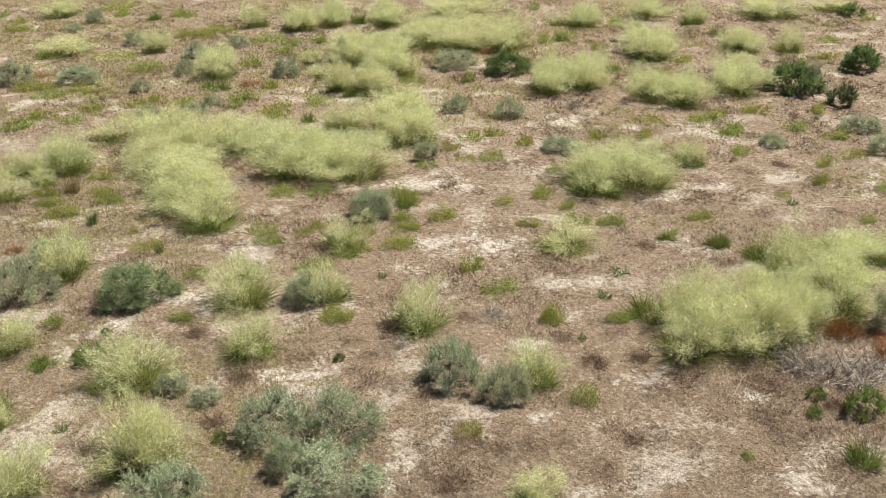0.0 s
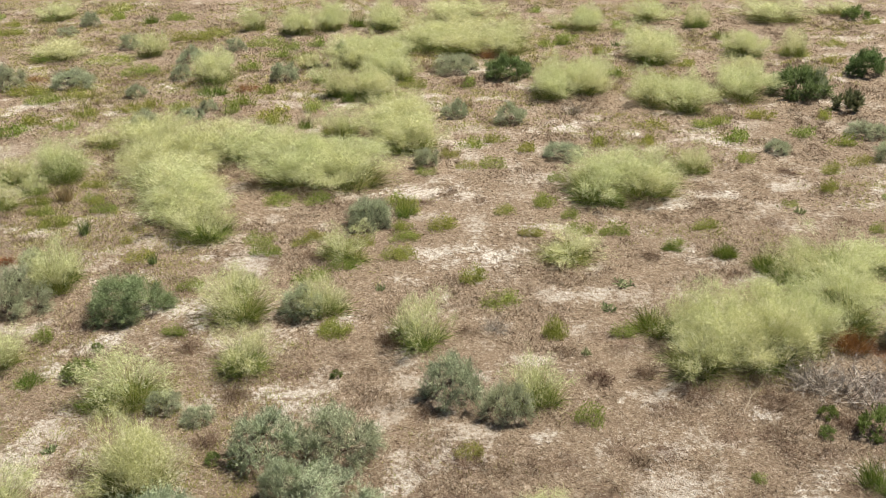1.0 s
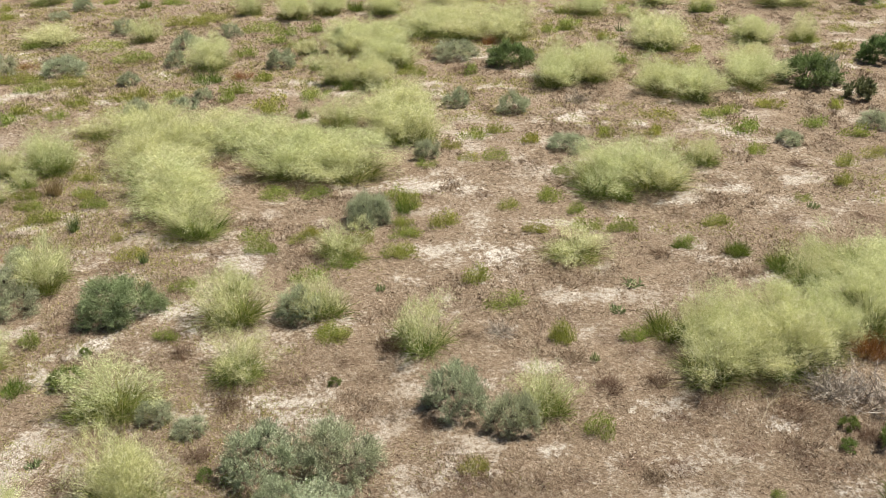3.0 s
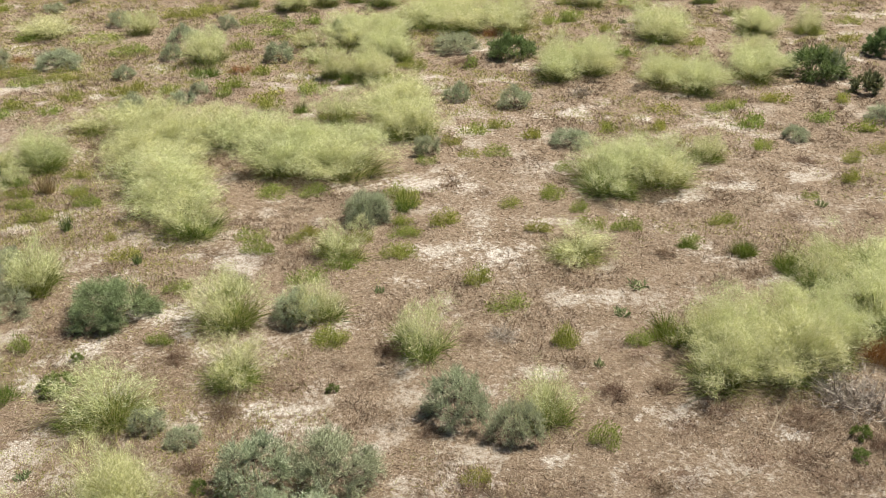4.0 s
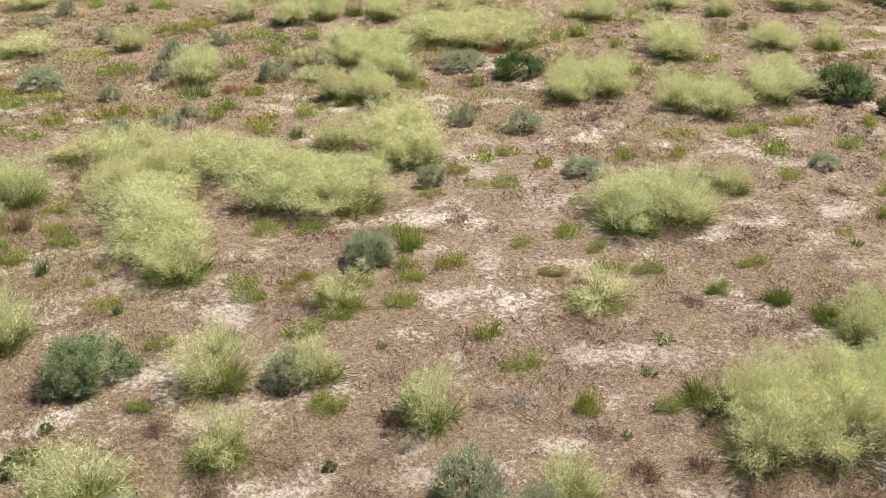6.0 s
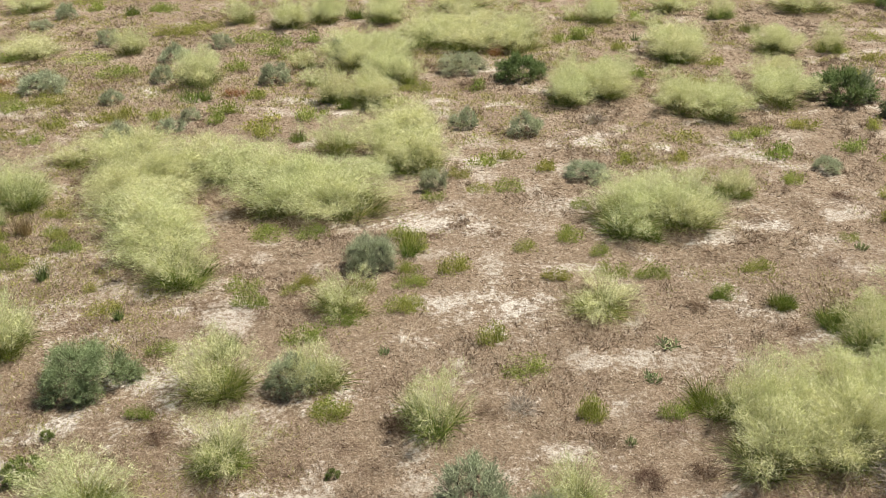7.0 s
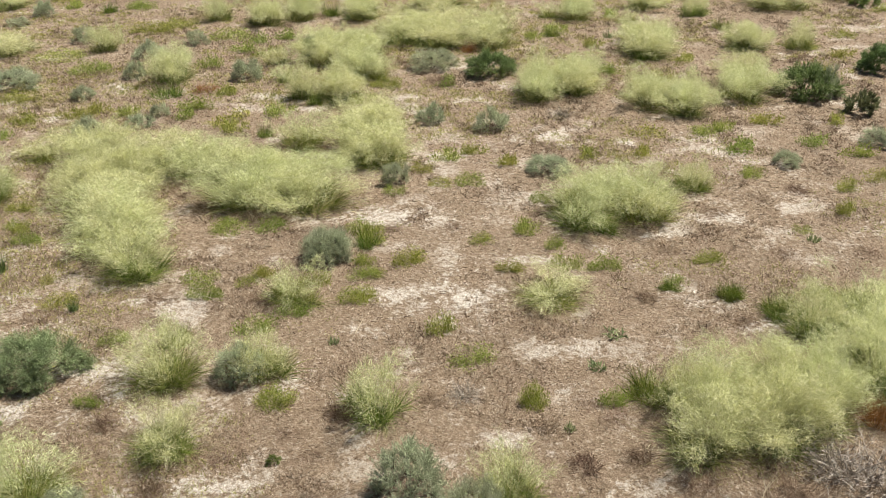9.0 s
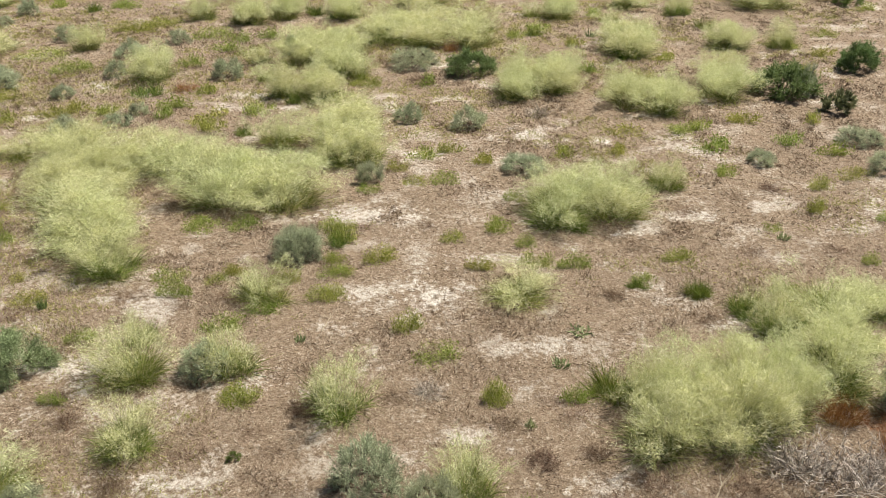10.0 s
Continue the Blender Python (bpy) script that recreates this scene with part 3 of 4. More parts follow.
feathery_grass(-9.00, 30.36, 1.18, 0.85, 0.74)
feathery_grass(9.42, 30.39, 1.37, 1.08, 0.72)
feathery_grass(2.05, 30.55, 2.09, 1.57, 0.74)
feathery_grass(6.60, 30.85, 1.89, 1.52, 0.72)
feathery_grass(0.67, 30.86, 2.22, 1.66, 0.74)
feathery_grass(-0.55, 31.23, 2.13, 1.60, 0.74)
feathery_grass(0.69, 31.92, 2.18, 1.66, 0.72)
feathery_grass(2.14, 31.96, 1.91, 1.57, 0.72)
feathery_grass(-0.57, 32.51, 1.95, 1.60, 0.72)
feathery_grass(0.72, 32.98, 2.03, 1.66, 0.72)
feathery_grass(-4.83, 33.33, 1.60, 1.19, 0.74)
feathery_grass(-4.87, 33.64, 1.46, 1.19, 0.72)
feathery_grass(4.94, 33.90, 1.51, 1.12, 0.74)
feathery_grass(-6.43, 33.97, 1.28, 0.95, 0.69)
feathery_grass(-3.84, 34.07, 1.63, 1.21, 0.74)
feathery_grass(-1.93, 34.19, 1.74, 1.30, 0.74)
feathery_grass(5.04, 34.58, 1.38, 1.12, 0.72)
feathery_grass(-3.91, 34.63, 1.49, 1.21, 0.72)
feathery_grass(-1.98, 35.06, 1.59, 1.30, 0.72)
feathery_grass(7.47, 35.30, 1.98, 1.45, 0.70)
feathery_grass(11.94, 35.58, 2.93, 2.07, 0.72)
feathery_grass(0.53, 35.77, 3.12, 2.31, 0.71)
feathery_grass(-13.88, 35.93, 1.90, 1.33, 0.66)

# half green: place, width, depth, height
half_green_grass(-5.65, 10.16, 0.73, 0.50, 0.44)
half_green_grass(1.20, 11.24, 1.02, 0.77, 0.62)
half_green_grass(-4.16, 11.32, 1.53, 1.10, 0.60)
half_green_grass(-6.26, 12.06, 1.21, 0.84, 0.66)
half_green_grass(-2.75, 12.10, 1.18, 0.88, 0.60)
half_green_grass(-0.31, 12.75, 1.14, 0.87, 0.74)
half_green_grass(3.54, 12.83, 1.01, 0.75, 0.74)
half_green_grass(-3.11, 13.51, 1.38, 1.03, 0.72)
half_green_grass(-1.86, 13.62, 1.05, 0.80, 0.66)
half_green_grass(-3.18, 14.27, 0.66, 0.49, 0.51)
half_green_grass(-6.17, 14.38, 1.07, 0.77, 0.74)
half_green_grass(5.67, 14.47, 1.26, 0.91, 0.68)
half_green_grass(-6.29, 14.65, 0.98, 0.77, 0.72)
half_green_grass(6.58, 14.88, 1.79, 1.27, 0.67)
half_green_grass(7.30, 15.01, 1.46, 1.02, 0.54)
half_green_grass(-1.69, 15.60, 1.14, 0.86, 0.57)
half_green_grass(2.21, 15.69, 1.54, 1.15, 0.43)
half_green_grass(-4.35, 16.47, 1.53, 1.13, 0.68)
half_green_grass(-8.60, 17.96, 1.31, 0.91, 0.50)
half_green_grass(3.04, 18.42, 1.71, 1.28, 0.74)
half_green_grass(4.04, 18.49, 1.70, 1.27, 0.74)
half_green_grass(-8.21, 18.75, 0.79, 0.56, 0.43)
half_green_grass(3.11, 18.87, 1.56, 1.28, 0.72)
half_green_grass(4.16, 19.07, 1.55, 1.27, 0.72)
half_green_grass(-8.84, 19.25, 1.20, 0.85, 0.68)
half_green_grass(3.60, 19.32, 1.83, 1.37, 0.60)
half_green_grass(-7.99, 19.57, 1.40, 1.00, 0.74)
half_green_grass(5.27, 19.81, 0.93, 0.69, 0.60)
half_green_grass(-8.16, 19.99, 1.28, 1.00, 0.72)
half_green_grass(-1.11, 21.22, 1.28, 0.98, 0.62)
half_green_grass(-0.56, 21.26, 1.51, 1.15, 0.68)
half_green_grass(-7.78, 21.85, 1.35, 0.98, 0.39)
half_green_grass(-2.42, 22.41, 1.43, 1.08, 0.71)
half_green_grass(-3.42, 27.21, 1.14, 0.86, 0.48)
half_green_grass(-1.02, 27.35, 0.84, 0.63, 0.62)
half_green_grass(10.76, 30.08, 1.19, 0.85, 0.74)
half_green_grass(11.02, 30.79, 1.09, 0.85, 0.72)
half_green_grass(6.43, 33.19, 1.14, 0.84, 0.54)
half_green_grass(8.71, 34.09, 1.21, 0.88, 0.74)
half_green_grass(4.11, 34.33, 1.04, 0.78, 0.60)
half_green_grass(8.88, 34.74, 1.10, 0.88, 0.72)
half_green_grass(14.33, 36.57, 1.99, 1.38, 0.50)

# green saltbush: place, width, depth, height
green_saltbush(-4.81, 13.62, 1.47, 1.23, 0.60)

# saltbush: place, width, depth, height
saltbush(-3.05, 8.62, 1.13, 0.92, 0.61)
saltbush(-1.27, 9.03, 1.41, 1.18, 0.43)
saltbush(-1.83, 9.31, 0.67, 0.57, 0.46)
saltbush(-2.14, 10.01, 1.12, 0.95, 0.60)
saltbush(-1.23, 10.05, 1.16, 0.99, 0.62)
saltbush(-3.11, 10.72, 0.54, 0.46, 0.21)
saltbush(0.82, 10.85, 0.78, 0.68, 0.50)
saltbush(-3.61, 11.01, 0.61, 0.52, 0.28)
saltbush(0.12, 11.23, 1.01, 0.88, 0.62)
saltbush(6.64, 12.72, 0.74, 0.60, 0.85)
saltbush(-2.16, 13.58, 0.85, 0.75, 0.45)
saltbush(-6.66, 13.70, 1.27, 1.02, 0.68)
saltbush(-6.88, 15.17, 0.53, 0.43, 0.41)
saltbush(-1.33, 16.92, 0.89, 0.79, 0.55)
saltbush(-1.33, 17.11, 0.90, 0.80, 0.53)
saltbush(-0.36, 20.22, 0.68, 0.61, 0.47)
saltbush(9.82, 20.54, 1.02, 0.82, 0.39)
saltbush(2.64, 20.68, 1.12, 0.98, 0.37)
saltbush(7.43, 20.99, 0.73, 0.62, 0.33)
saltbush(9.93, 22.23, 1.22, 0.99, 0.37)
saltbush(-7.14, 22.98, 0.86, 0.73, 0.47)
saltbush(1.64, 23.27, 0.96, 0.84, 0.45)
saltbush(-6.18, 23.56, 0.77, 0.65, 0.29)
saltbush(0.31, 23.77, 0.78, 0.69, 0.46)
saltbush(-5.95, 24.39, 0.61, 0.52, 0.32)
saltbush(9.88, 25.61, 0.76, 0.63, 0.74)
saltbush(-8.17, 25.87, 0.73, 0.62, 0.35)
saltbush(-11.85, 26.51, 1.16, 0.94, 0.68)
saltbush(-10.17, 26.76, 1.56, 1.28, 0.50)
saltbush(-4.48, 27.47, 1.02, 0.88, 0.57)
saltbush(-7.39, 27.60, 0.77, 0.65, 0.43)
saltbush(0.37, 28.32, 1.59, 1.38, 0.57)
saltbush(-2.94, 29.24, 0.74, 0.64, 0.60)
saltbush(-7.58, 29.67, 1.00, 0.85, 0.46)
saltbush(-6.53, 30.99, 0.85, 0.72, 0.41)
saltbush(-9.94, 31.46, 0.90, 0.75, 0.47)
saltbush(-12.63, 33.45, 0.91, 0.74, 0.29)
saltbush(-12.37, 34.90, 0.83, 0.68, 0.48)

# dark bush: place, width, depth, height
dark_bush(9.43, 25.79, 1.79, 1.48, 0.85)
dark_bush(1.88, 27.62, 1.44, 1.25, 0.70)
dark_bush(12.03, 27.68, 1.33, 1.07, 0.74)

# olive shrub: place, width, depth, height
olive_shrub(10.30, 24.39, 1.05, 0.86, 0.53)

# green clump: place, width, depth, height
green_clump(4.97, 9.39, 0.66, 0.53, 0.43)
green_clump(-5.67, 10.42, 0.53, 0.42, 0.60)
green_clump(-4.52, 11.06, 0.82, 0.68, 0.33)
green_clump(-5.63, 11.69, 0.57, 0.46, 0.30)
green_clump(3.16, 13.09, 0.90, 0.78, 0.52)
green_clump(5.38, 14.85, 0.69, 0.57, 0.43)
green_clump(5.41, 15.00, 1.02, 0.86, 0.45)
green_clump(4.89, 15.53, 0.50, 0.43, 0.35)
green_clump(4.82, 15.54, 0.53, 0.45, 0.37)
green_clump(3.99, 15.83, 0.44, 0.38, 0.26)
green_clump(-0.70, 17.44, 0.70, 0.62, 0.43)
green_clump(3.38, 17.98, 0.52, 0.46, 0.42)
green_clump(-1.90, 18.96, 0.71, 0.63, 0.34)
green_clump(-2.54, 19.01, 0.53, 0.47, 0.26)
green_clump(-3.30, 23.02, 0.48, 0.42, 0.55)
green_clump(-2.48, 25.15, 0.59, 0.52, 0.48)
green_clump(-6.18, 26.00, 1.12, 0.96, 0.51)
green_clump(6.24, 29.09, 0.90, 0.78, 0.66)
green_clump(0.49, 30.86, 0.81, 0.71, 0.51)
green_clump(3.92, 31.55, 0.89, 0.77, 0.46)
green_clump(9.21, 32.46, 0.90, 0.76, 0.58)
green_clump(-2.95, 34.60, 1.11, 0.96, 0.75)
green_clump(-10.36, 35.23, 0.87, 0.73, 0.62)

# leafy bush: place, width, depth, height
leafy_bush(-1.47, 9.71, 0.31, 0.27, 0.15)
leafy_bush(-2.47, 9.80, 0.19, 0.17, 0.12)
leafy_bush(-2.74, 9.86, 0.23, 0.20, 0.14)
leafy_bush(4.70, 10.34, 0.25, 0.21, 0.15)
leafy_bush(5.33, 10.38, 0.59, 0.47, 0.36)
leafy_bush(4.87, 10.76, 0.30, 0.25, 0.19)
leafy_bush(-1.46, 11.78, 0.20, 0.17, 0.12)
leafy_bush(-4.97, 11.82, 0.58, 0.48, 0.27)
leafy_bush(4.44, 11.86, 0.43, 0.36, 0.20)
leafy_bush(-4.96, 12.54, 0.21, 0.18, 0.13)
leafy_bush(14.73, 35.43, 1.22, 0.98, 0.45)

# spiky clump: place, width, depth, height
spiky_clump(-4.89, 15.24, 0.28, 0.24, 0.33)
spiky_clump(-6.45, 16.50, 0.40, 0.34, 0.46)
spiky_clump(5.57, 31.67, 0.65, 0.56, 0.37)

# straw clump: place, width, depth, height
straw_clump(-7.46, 18.30, 0.57, 0.48, 0.65)

# grass tuft: place, width, depth, height
grass_tuft(3.60, 9.46, 0.30, 0.25, 0.13)
grass_tuft(0.32, 9.99, 0.44, 0.39, 0.19)
grass_tuft(1.84, 10.72, 0.53, 0.46, 0.24)
grass_tuft(-5.84, 12.81, 0.41, 0.34, 0.23)
grass_tuft(1.64, 12.89, 0.45, 0.39, 0.30)
grass_tuft(-3.96, 12.90, 0.54, 0.24, 0.20)
grass_tuft(2.64, 12.94, 0.51, 0.45, 0.24)
grass_tuft(1.63, 12.96, 0.43, 0.37, 0.30)
grass_tuft(-1.62, 12.98, 0.69, 0.61, 0.20)
grass_tuft(-1.61, 13.01, 0.57, 0.50, 0.20)
grass_tuft(0.87, 13.98, 0.95, 0.83, 0.18)
grass_tuft(-4.02, 14.34, 0.55, 0.48, 0.16)
grass_tuft(0.46, 14.71, 0.65, 0.58, 0.30)
grass_tuft(-2.18, 14.73, 0.85, 0.74, 0.22)
grass_tuft(-1.68, 15.24, 0.71, 0.62, 0.20)
grass_tuft(-5.14, 15.44, 0.68, 0.58, 0.18)
grass_tuft(6.11, 15.53, 0.64, 0.29, 0.22)
grass_tuft(-0.84, 15.60, 0.63, 0.56, 0.19)
grass_tuft(-0.65, 15.61, 0.53, 0.47, 0.23)
grass_tuft(-3.04, 15.67, 0.74, 0.33, 0.23)
grass_tuft(4.11, 16.00, 0.51, 0.44, 0.16)
grass_tuft(-2.50, 16.09, 0.46, 0.40, 0.15)
grass_tuft(-1.47, 16.15, 0.74, 0.34, 0.23)
grass_tuft(-5.60, 16.21, 0.37, 0.31, 0.13)
grass_tuft(-3.27, 16.22, 0.75, 0.66, 0.23)
grass_tuft(-0.71, 16.36, 0.66, 0.58, 0.13)
grass_tuft(-2.32, 16.38, 0.63, 0.28, 0.22)
grass_tuft(-0.60, 16.41, 0.54, 0.48, 0.16)
grass_tuft(7.84, 16.52, 0.38, 0.31, 0.21)
grass_tuft(1.58, 16.56, 0.64, 0.29, 0.22)
grass_tuft(3.10, 16.58, 0.77, 0.35, 0.23)
grass_tuft(4.81, 16.72, 0.66, 0.30, 0.22)
grass_tuft(2.50, 16.75, 0.77, 0.59, 0.23)
grass_tuft(-0.78, 16.78, 0.64, 0.33, 0.22)
grass_tuft(-0.04, 16.83, 0.76, 0.68, 0.26)
grass_tuft(-7.16, 17.01, 0.80, 0.66, 0.27)
grass_tuft(2.41, 17.38, 0.44, 0.39, 0.21)
grass_tuft(-6.41, 17.54, 0.70, 0.37, 0.22)
grass_tuft(-7.62, 17.55, 0.72, 0.36, 0.23)
grass_tuft(-0.69, 17.56, 0.75, 0.67, 0.30)
grass_tuft(1.19, 17.58, 0.53, 0.47, 0.19)
grass_tuft(6.69, 17.88, 0.47, 0.39, 0.13)
grass_tuft(1.92, 17.97, 0.72, 0.64, 0.28)
grass_tuft(-0.83, 18.04, 0.81, 0.60, 0.24)
grass_tuft(-6.74, 18.08, 0.43, 0.27, 0.19)
grass_tuft(-7.94, 18.12, 0.74, 0.33, 0.23)
grass_tuft(-3.25, 18.12, 1.05, 0.92, 0.21)
grass_tuft(-2.42, 18.17, 0.73, 0.64, 0.21)
grass_tuft(8.81, 18.25, 0.45, 0.28, 0.19)
grass_tuft(-6.92, 18.34, 0.54, 0.46, 0.21)
grass_tuft(7.72, 18.70, 0.55, 0.45, 0.26)
grass_tuft(-7.15, 19.09, 0.69, 0.58, 0.19)
grass_tuft(2.33, 19.21, 0.53, 0.46, 0.19)
grass_tuft(-0.37, 19.76, 0.61, 0.54, 0.15)
grass_tuft(8.24, 19.81, 0.58, 0.48, 0.28)
grass_tuft(0.50, 20.11, 0.64, 0.57, 0.14)
grass_tuft(1.07, 20.14, 0.79, 0.70, 0.21)
grass_tuft(6.50, 20.32, 0.68, 0.58, 0.25)
grass_tuft(9.11, 20.36, 0.92, 0.75, 0.18)
grass_tuft(0.15, 20.90, 0.62, 0.58, 0.21)
grass_tuft(1.88, 21.08, 0.78, 0.35, 0.23)
grass_tuft(3.55, 21.47, 0.80, 0.60, 0.24)
grass_tuft(0.65, 21.47, 0.92, 0.81, 0.23)
grass_tuft(9.12, 21.54, 1.03, 0.46, 0.26)
grass_tuft(4.68, 21.61, 0.59, 0.51, 0.23)
grass_tuft(1.15, 21.78, 0.81, 0.36, 0.24)
grass_tuft(6.78, 21.82, 1.03, 0.87, 0.30)
grass_tuft(8.39, 22.18, 0.96, 0.80, 0.24)
grass_tuft(-10.13, 22.42, 1.07, 0.87, 0.30)
grass_tuft(-9.03, 22.89, 0.70, 0.58, 0.20)
grass_tuft(6.25, 22.90, 0.91, 0.77, 0.21)
grass_tuft(4.97, 22.91, 1.11, 0.95, 0.19)
grass_tuft(6.70, 23.10, 0.73, 0.62, 0.27)
grass_tuft(-4.09, 23.23, 0.89, 0.77, 0.30)
grass_tuft(-9.97, 23.24, 1.10, 0.50, 0.27)
grass_tuft(9.39, 23.52, 0.59, 0.49, 0.28)
grass_tuft(7.74, 23.56, 1.08, 0.49, 0.27)
grass_tuft(-8.88, 23.88, 0.71, 0.59, 0.30)
grass_tuft(-4.21, 23.89, 1.04, 1.36, 0.27)
grass_tuft(-5.29, 24.18, 0.67, 0.58, 0.29)
grass_tuft(-7.92, 24.37, 0.93, 0.48, 0.25)
grass_tuft(-6.73, 24.44, 0.69, 0.59, 0.25)
grass_tuft(-3.27, 24.45, 1.07, 1.04, 0.27)
grass_tuft(-7.47, 24.66, 0.65, 0.55, 0.30)
grass_tuft(-5.25, 24.91, 1.11, 0.59, 0.27)
grass_tuft(-10.40, 25.18, 1.16, 0.95, 0.30)
grass_tuft(-1.41, 25.35, 0.92, 0.80, 0.28)
grass_tuft(-9.69, 25.74, 1.19, 0.86, 0.28)
grass_tuft(-11.13, 25.91, 1.62, 0.73, 0.32)
grass_tuft(-4.69, 26.06, 0.96, 0.51, 0.26)
grass_tuft(-0.83, 26.60, 1.16, 0.52, 0.28)
grass_tuft(6.14, 26.82, 1.20, 0.54, 0.28)
grass_tuft(0.75, 26.82, 0.77, 1.00, 0.23)
grass_tuft(10.47, 27.39, 1.06, 0.56, 0.27)
grass_tuft(4.86, 27.76, 1.02, 0.52, 0.26)
grass_tuft(-8.68, 28.18, 1.41, 1.18, 0.29)
grass_tuft(-5.68, 28.62, 0.87, 0.75, 0.30)
grass_tuft(7.26, 28.93, 0.96, 0.82, 0.21)
grass_tuft(11.54, 29.03, 1.12, 0.58, 0.27)
grass_tuft(-10.01, 29.53, 2.04, 1.68, 0.19)
grass_tuft(-12.09, 29.59, 0.95, 0.77, 0.25)
grass_tuft(-4.22, 29.65, 1.08, 0.69, 0.27)
grass_tuft(-4.97, 30.07, 1.09, 0.79, 0.27)
grass_tuft(4.90, 30.53, 0.83, 0.72, 0.29)
grass_tuft(9.01, 31.07, 0.69, 0.90, 0.22)
grass_tuft(-4.72, 31.11, 0.84, 0.73, 0.30)
grass_tuft(3.26, 31.14, 0.84, 0.73, 0.28)
grass_tuft(12.45, 31.46, 1.10, 0.90, 0.19)
grass_tuft(-4.00, 31.56, 0.95, 0.82, 0.30)
grass_tuft(-5.67, 31.61, 1.72, 1.46, 0.28)
grass_tuft(3.97, 32.16, 1.04, 1.35, 0.26)
grass_tuft(-8.15, 32.45, 1.68, 0.75, 0.32)
grass_tuft(-7.59, 33.39, 1.42, 1.20, 0.30)
grass_tuft(-14.61, 33.52, 1.30, 0.99, 0.30)
grass_tuft(6.09, 34.26, 0.99, 1.28, 0.26)
grass_tuft(15.06, 34.69, 0.94, 0.92, 0.25)
grass_tuft(-15.00, 34.78, 0.81, 0.74, 0.24)
grass_tuft(-9.54, 35.81, 1.58, 1.03, 0.32)
grass_tuft(-15.98, 35.85, 0.70, 0.91, 0.22)
grass_tuft(-11.70, 36.00, 1.01, 0.83, 0.30)
grass_tuft(3.46, 37.16, 0.80, 1.03, 0.24)
grass_tuft(-12.20, 37.44, 1.65, 2.15, 0.32)

# rust bush: place, width, depth, height
rust_bush(6.22, 11.80, 0.63, 0.51, 0.36)
rust_bush(6.29, 12.29, 0.65, 0.59, 0.12)
rust_bush(5.81, 12.43, 0.76, 0.63, 0.45)
rust_bush(-7.41, 15.32, 0.48, 0.39, 0.18)
rust_bush(-5.28, 26.34, 0.97, 0.88, 0.31)
rust_bush(-11.41, 27.29, 0.85, 0.77, 0.25)
rust_bush(1.40, 29.86, 0.68, 0.59, 0.43)

# dead branches: place, width, depth, height
dead_branches(5.45, 11.29, 1.20, 0.97, 0.35)
dead_branches(5.98, 11.38, 0.94, 0.75, 0.31)
dead_branches(4.93, 11.49, 0.95, 0.78, 0.35)
dead_branches(0.76, 13.07, 0.50, 0.44, 0.17)
dead_branches(3.27, 24.03, 0.71, 0.64, 0.38)

# twig bush: place, width, depth, height
twig_bush(0.10, 9.01, 0.75, 0.65, 0.24)
twig_bush(3.58, 9.13, 0.76, 0.68, 0.10)
twig_bush(2.20, 9.13, 0.74, 0.67, 0.10)
twig_bush(1.82, 9.24, 0.66, 0.59, 0.10)
twig_bush(4.68, 9.29, 0.53, 0.48, 0.10)
twig_bush(3.04, 9.64, 0.69, 0.62, 0.10)
twig_bush(-4.23, 9.68, 0.59, 0.48, 0.24)
twig_bush(0.69, 9.72, 0.51, 0.46, 0.10)
twig_bush(-0.28, 9.72, 0.42, 0.38, 0.10)
twig_bush(1.13, 9.74, 0.59, 0.53, 0.10)
twig_bush(2.34, 9.83, 0.49, 0.42, 0.20)
twig_bush(1.49, 9.85, 0.51, 0.46, 0.10)
twig_bush(0.25, 9.92, 0.79, 0.68, 0.15)
twig_bush(4.57, 9.93, 0.55, 0.49, 0.10)
twig_bush(4.17, 9.98, 0.72, 0.65, 0.10)
twig_bush(2.70, 9.98, 0.61, 0.55, 0.10)
twig_bush(2.15, 10.08, 0.61, 0.55, 0.10)
twig_bush(-2.88, 10.22, 0.46, 0.39, 0.24)
twig_bush(3.56, 10.32, 0.64, 0.57, 0.10)
twig_bush(4.08, 10.40, 0.65, 0.58, 0.10)
twig_bush(5.07, 10.53, 0.51, 0.41, 0.24)
twig_bush(3.08, 10.79, 0.65, 0.59, 0.10)
twig_bush(-0.19, 10.84, 0.48, 0.42, 0.21)
twig_bush(2.82, 10.97, 0.56, 0.51, 0.11)
twig_bush(4.26, 11.08, 0.91, 0.76, 0.24)
twig_bush(-0.64, 11.12, 0.65, 0.58, 0.10)
twig_bush(-2.74, 11.25, 0.54, 0.47, 0.24)
twig_bush(3.34, 11.35, 0.77, 0.65, 0.19)
twig_bush(2.10, 11.66, 0.58, 0.50, 0.24)
twig_bush(2.75, 11.80, 0.49, 0.44, 0.26)
twig_bush(5.23, 11.84, 0.72, 0.65, 0.10)
twig_bush(-1.07, 11.85, 0.58, 0.52, 0.10)
twig_bush(-1.95, 11.86, 0.59, 0.53, 0.10)
twig_bush(-2.27, 11.86, 0.59, 0.53, 0.10)
twig_bush(-1.35, 12.30, 0.50, 0.45, 0.10)
twig_bush(1.78, 12.41, 0.51, 0.46, 0.10)
twig_bush(-3.63, 12.48, 0.52, 0.44, 0.24)
twig_bush(2.64, 12.60, 0.62, 0.56, 0.10)
twig_bush(-0.80, 12.68, 0.56, 0.49, 0.24)
twig_bush(-0.69, 12.75, 0.63, 0.55, 0.24)
twig_bush(-3.87, 12.85, 0.64, 0.57, 0.10)
twig_bush(2.35, 12.91, 0.52, 0.47, 0.10)
twig_bush(0.36, 12.95, 0.50, 0.44, 0.12)
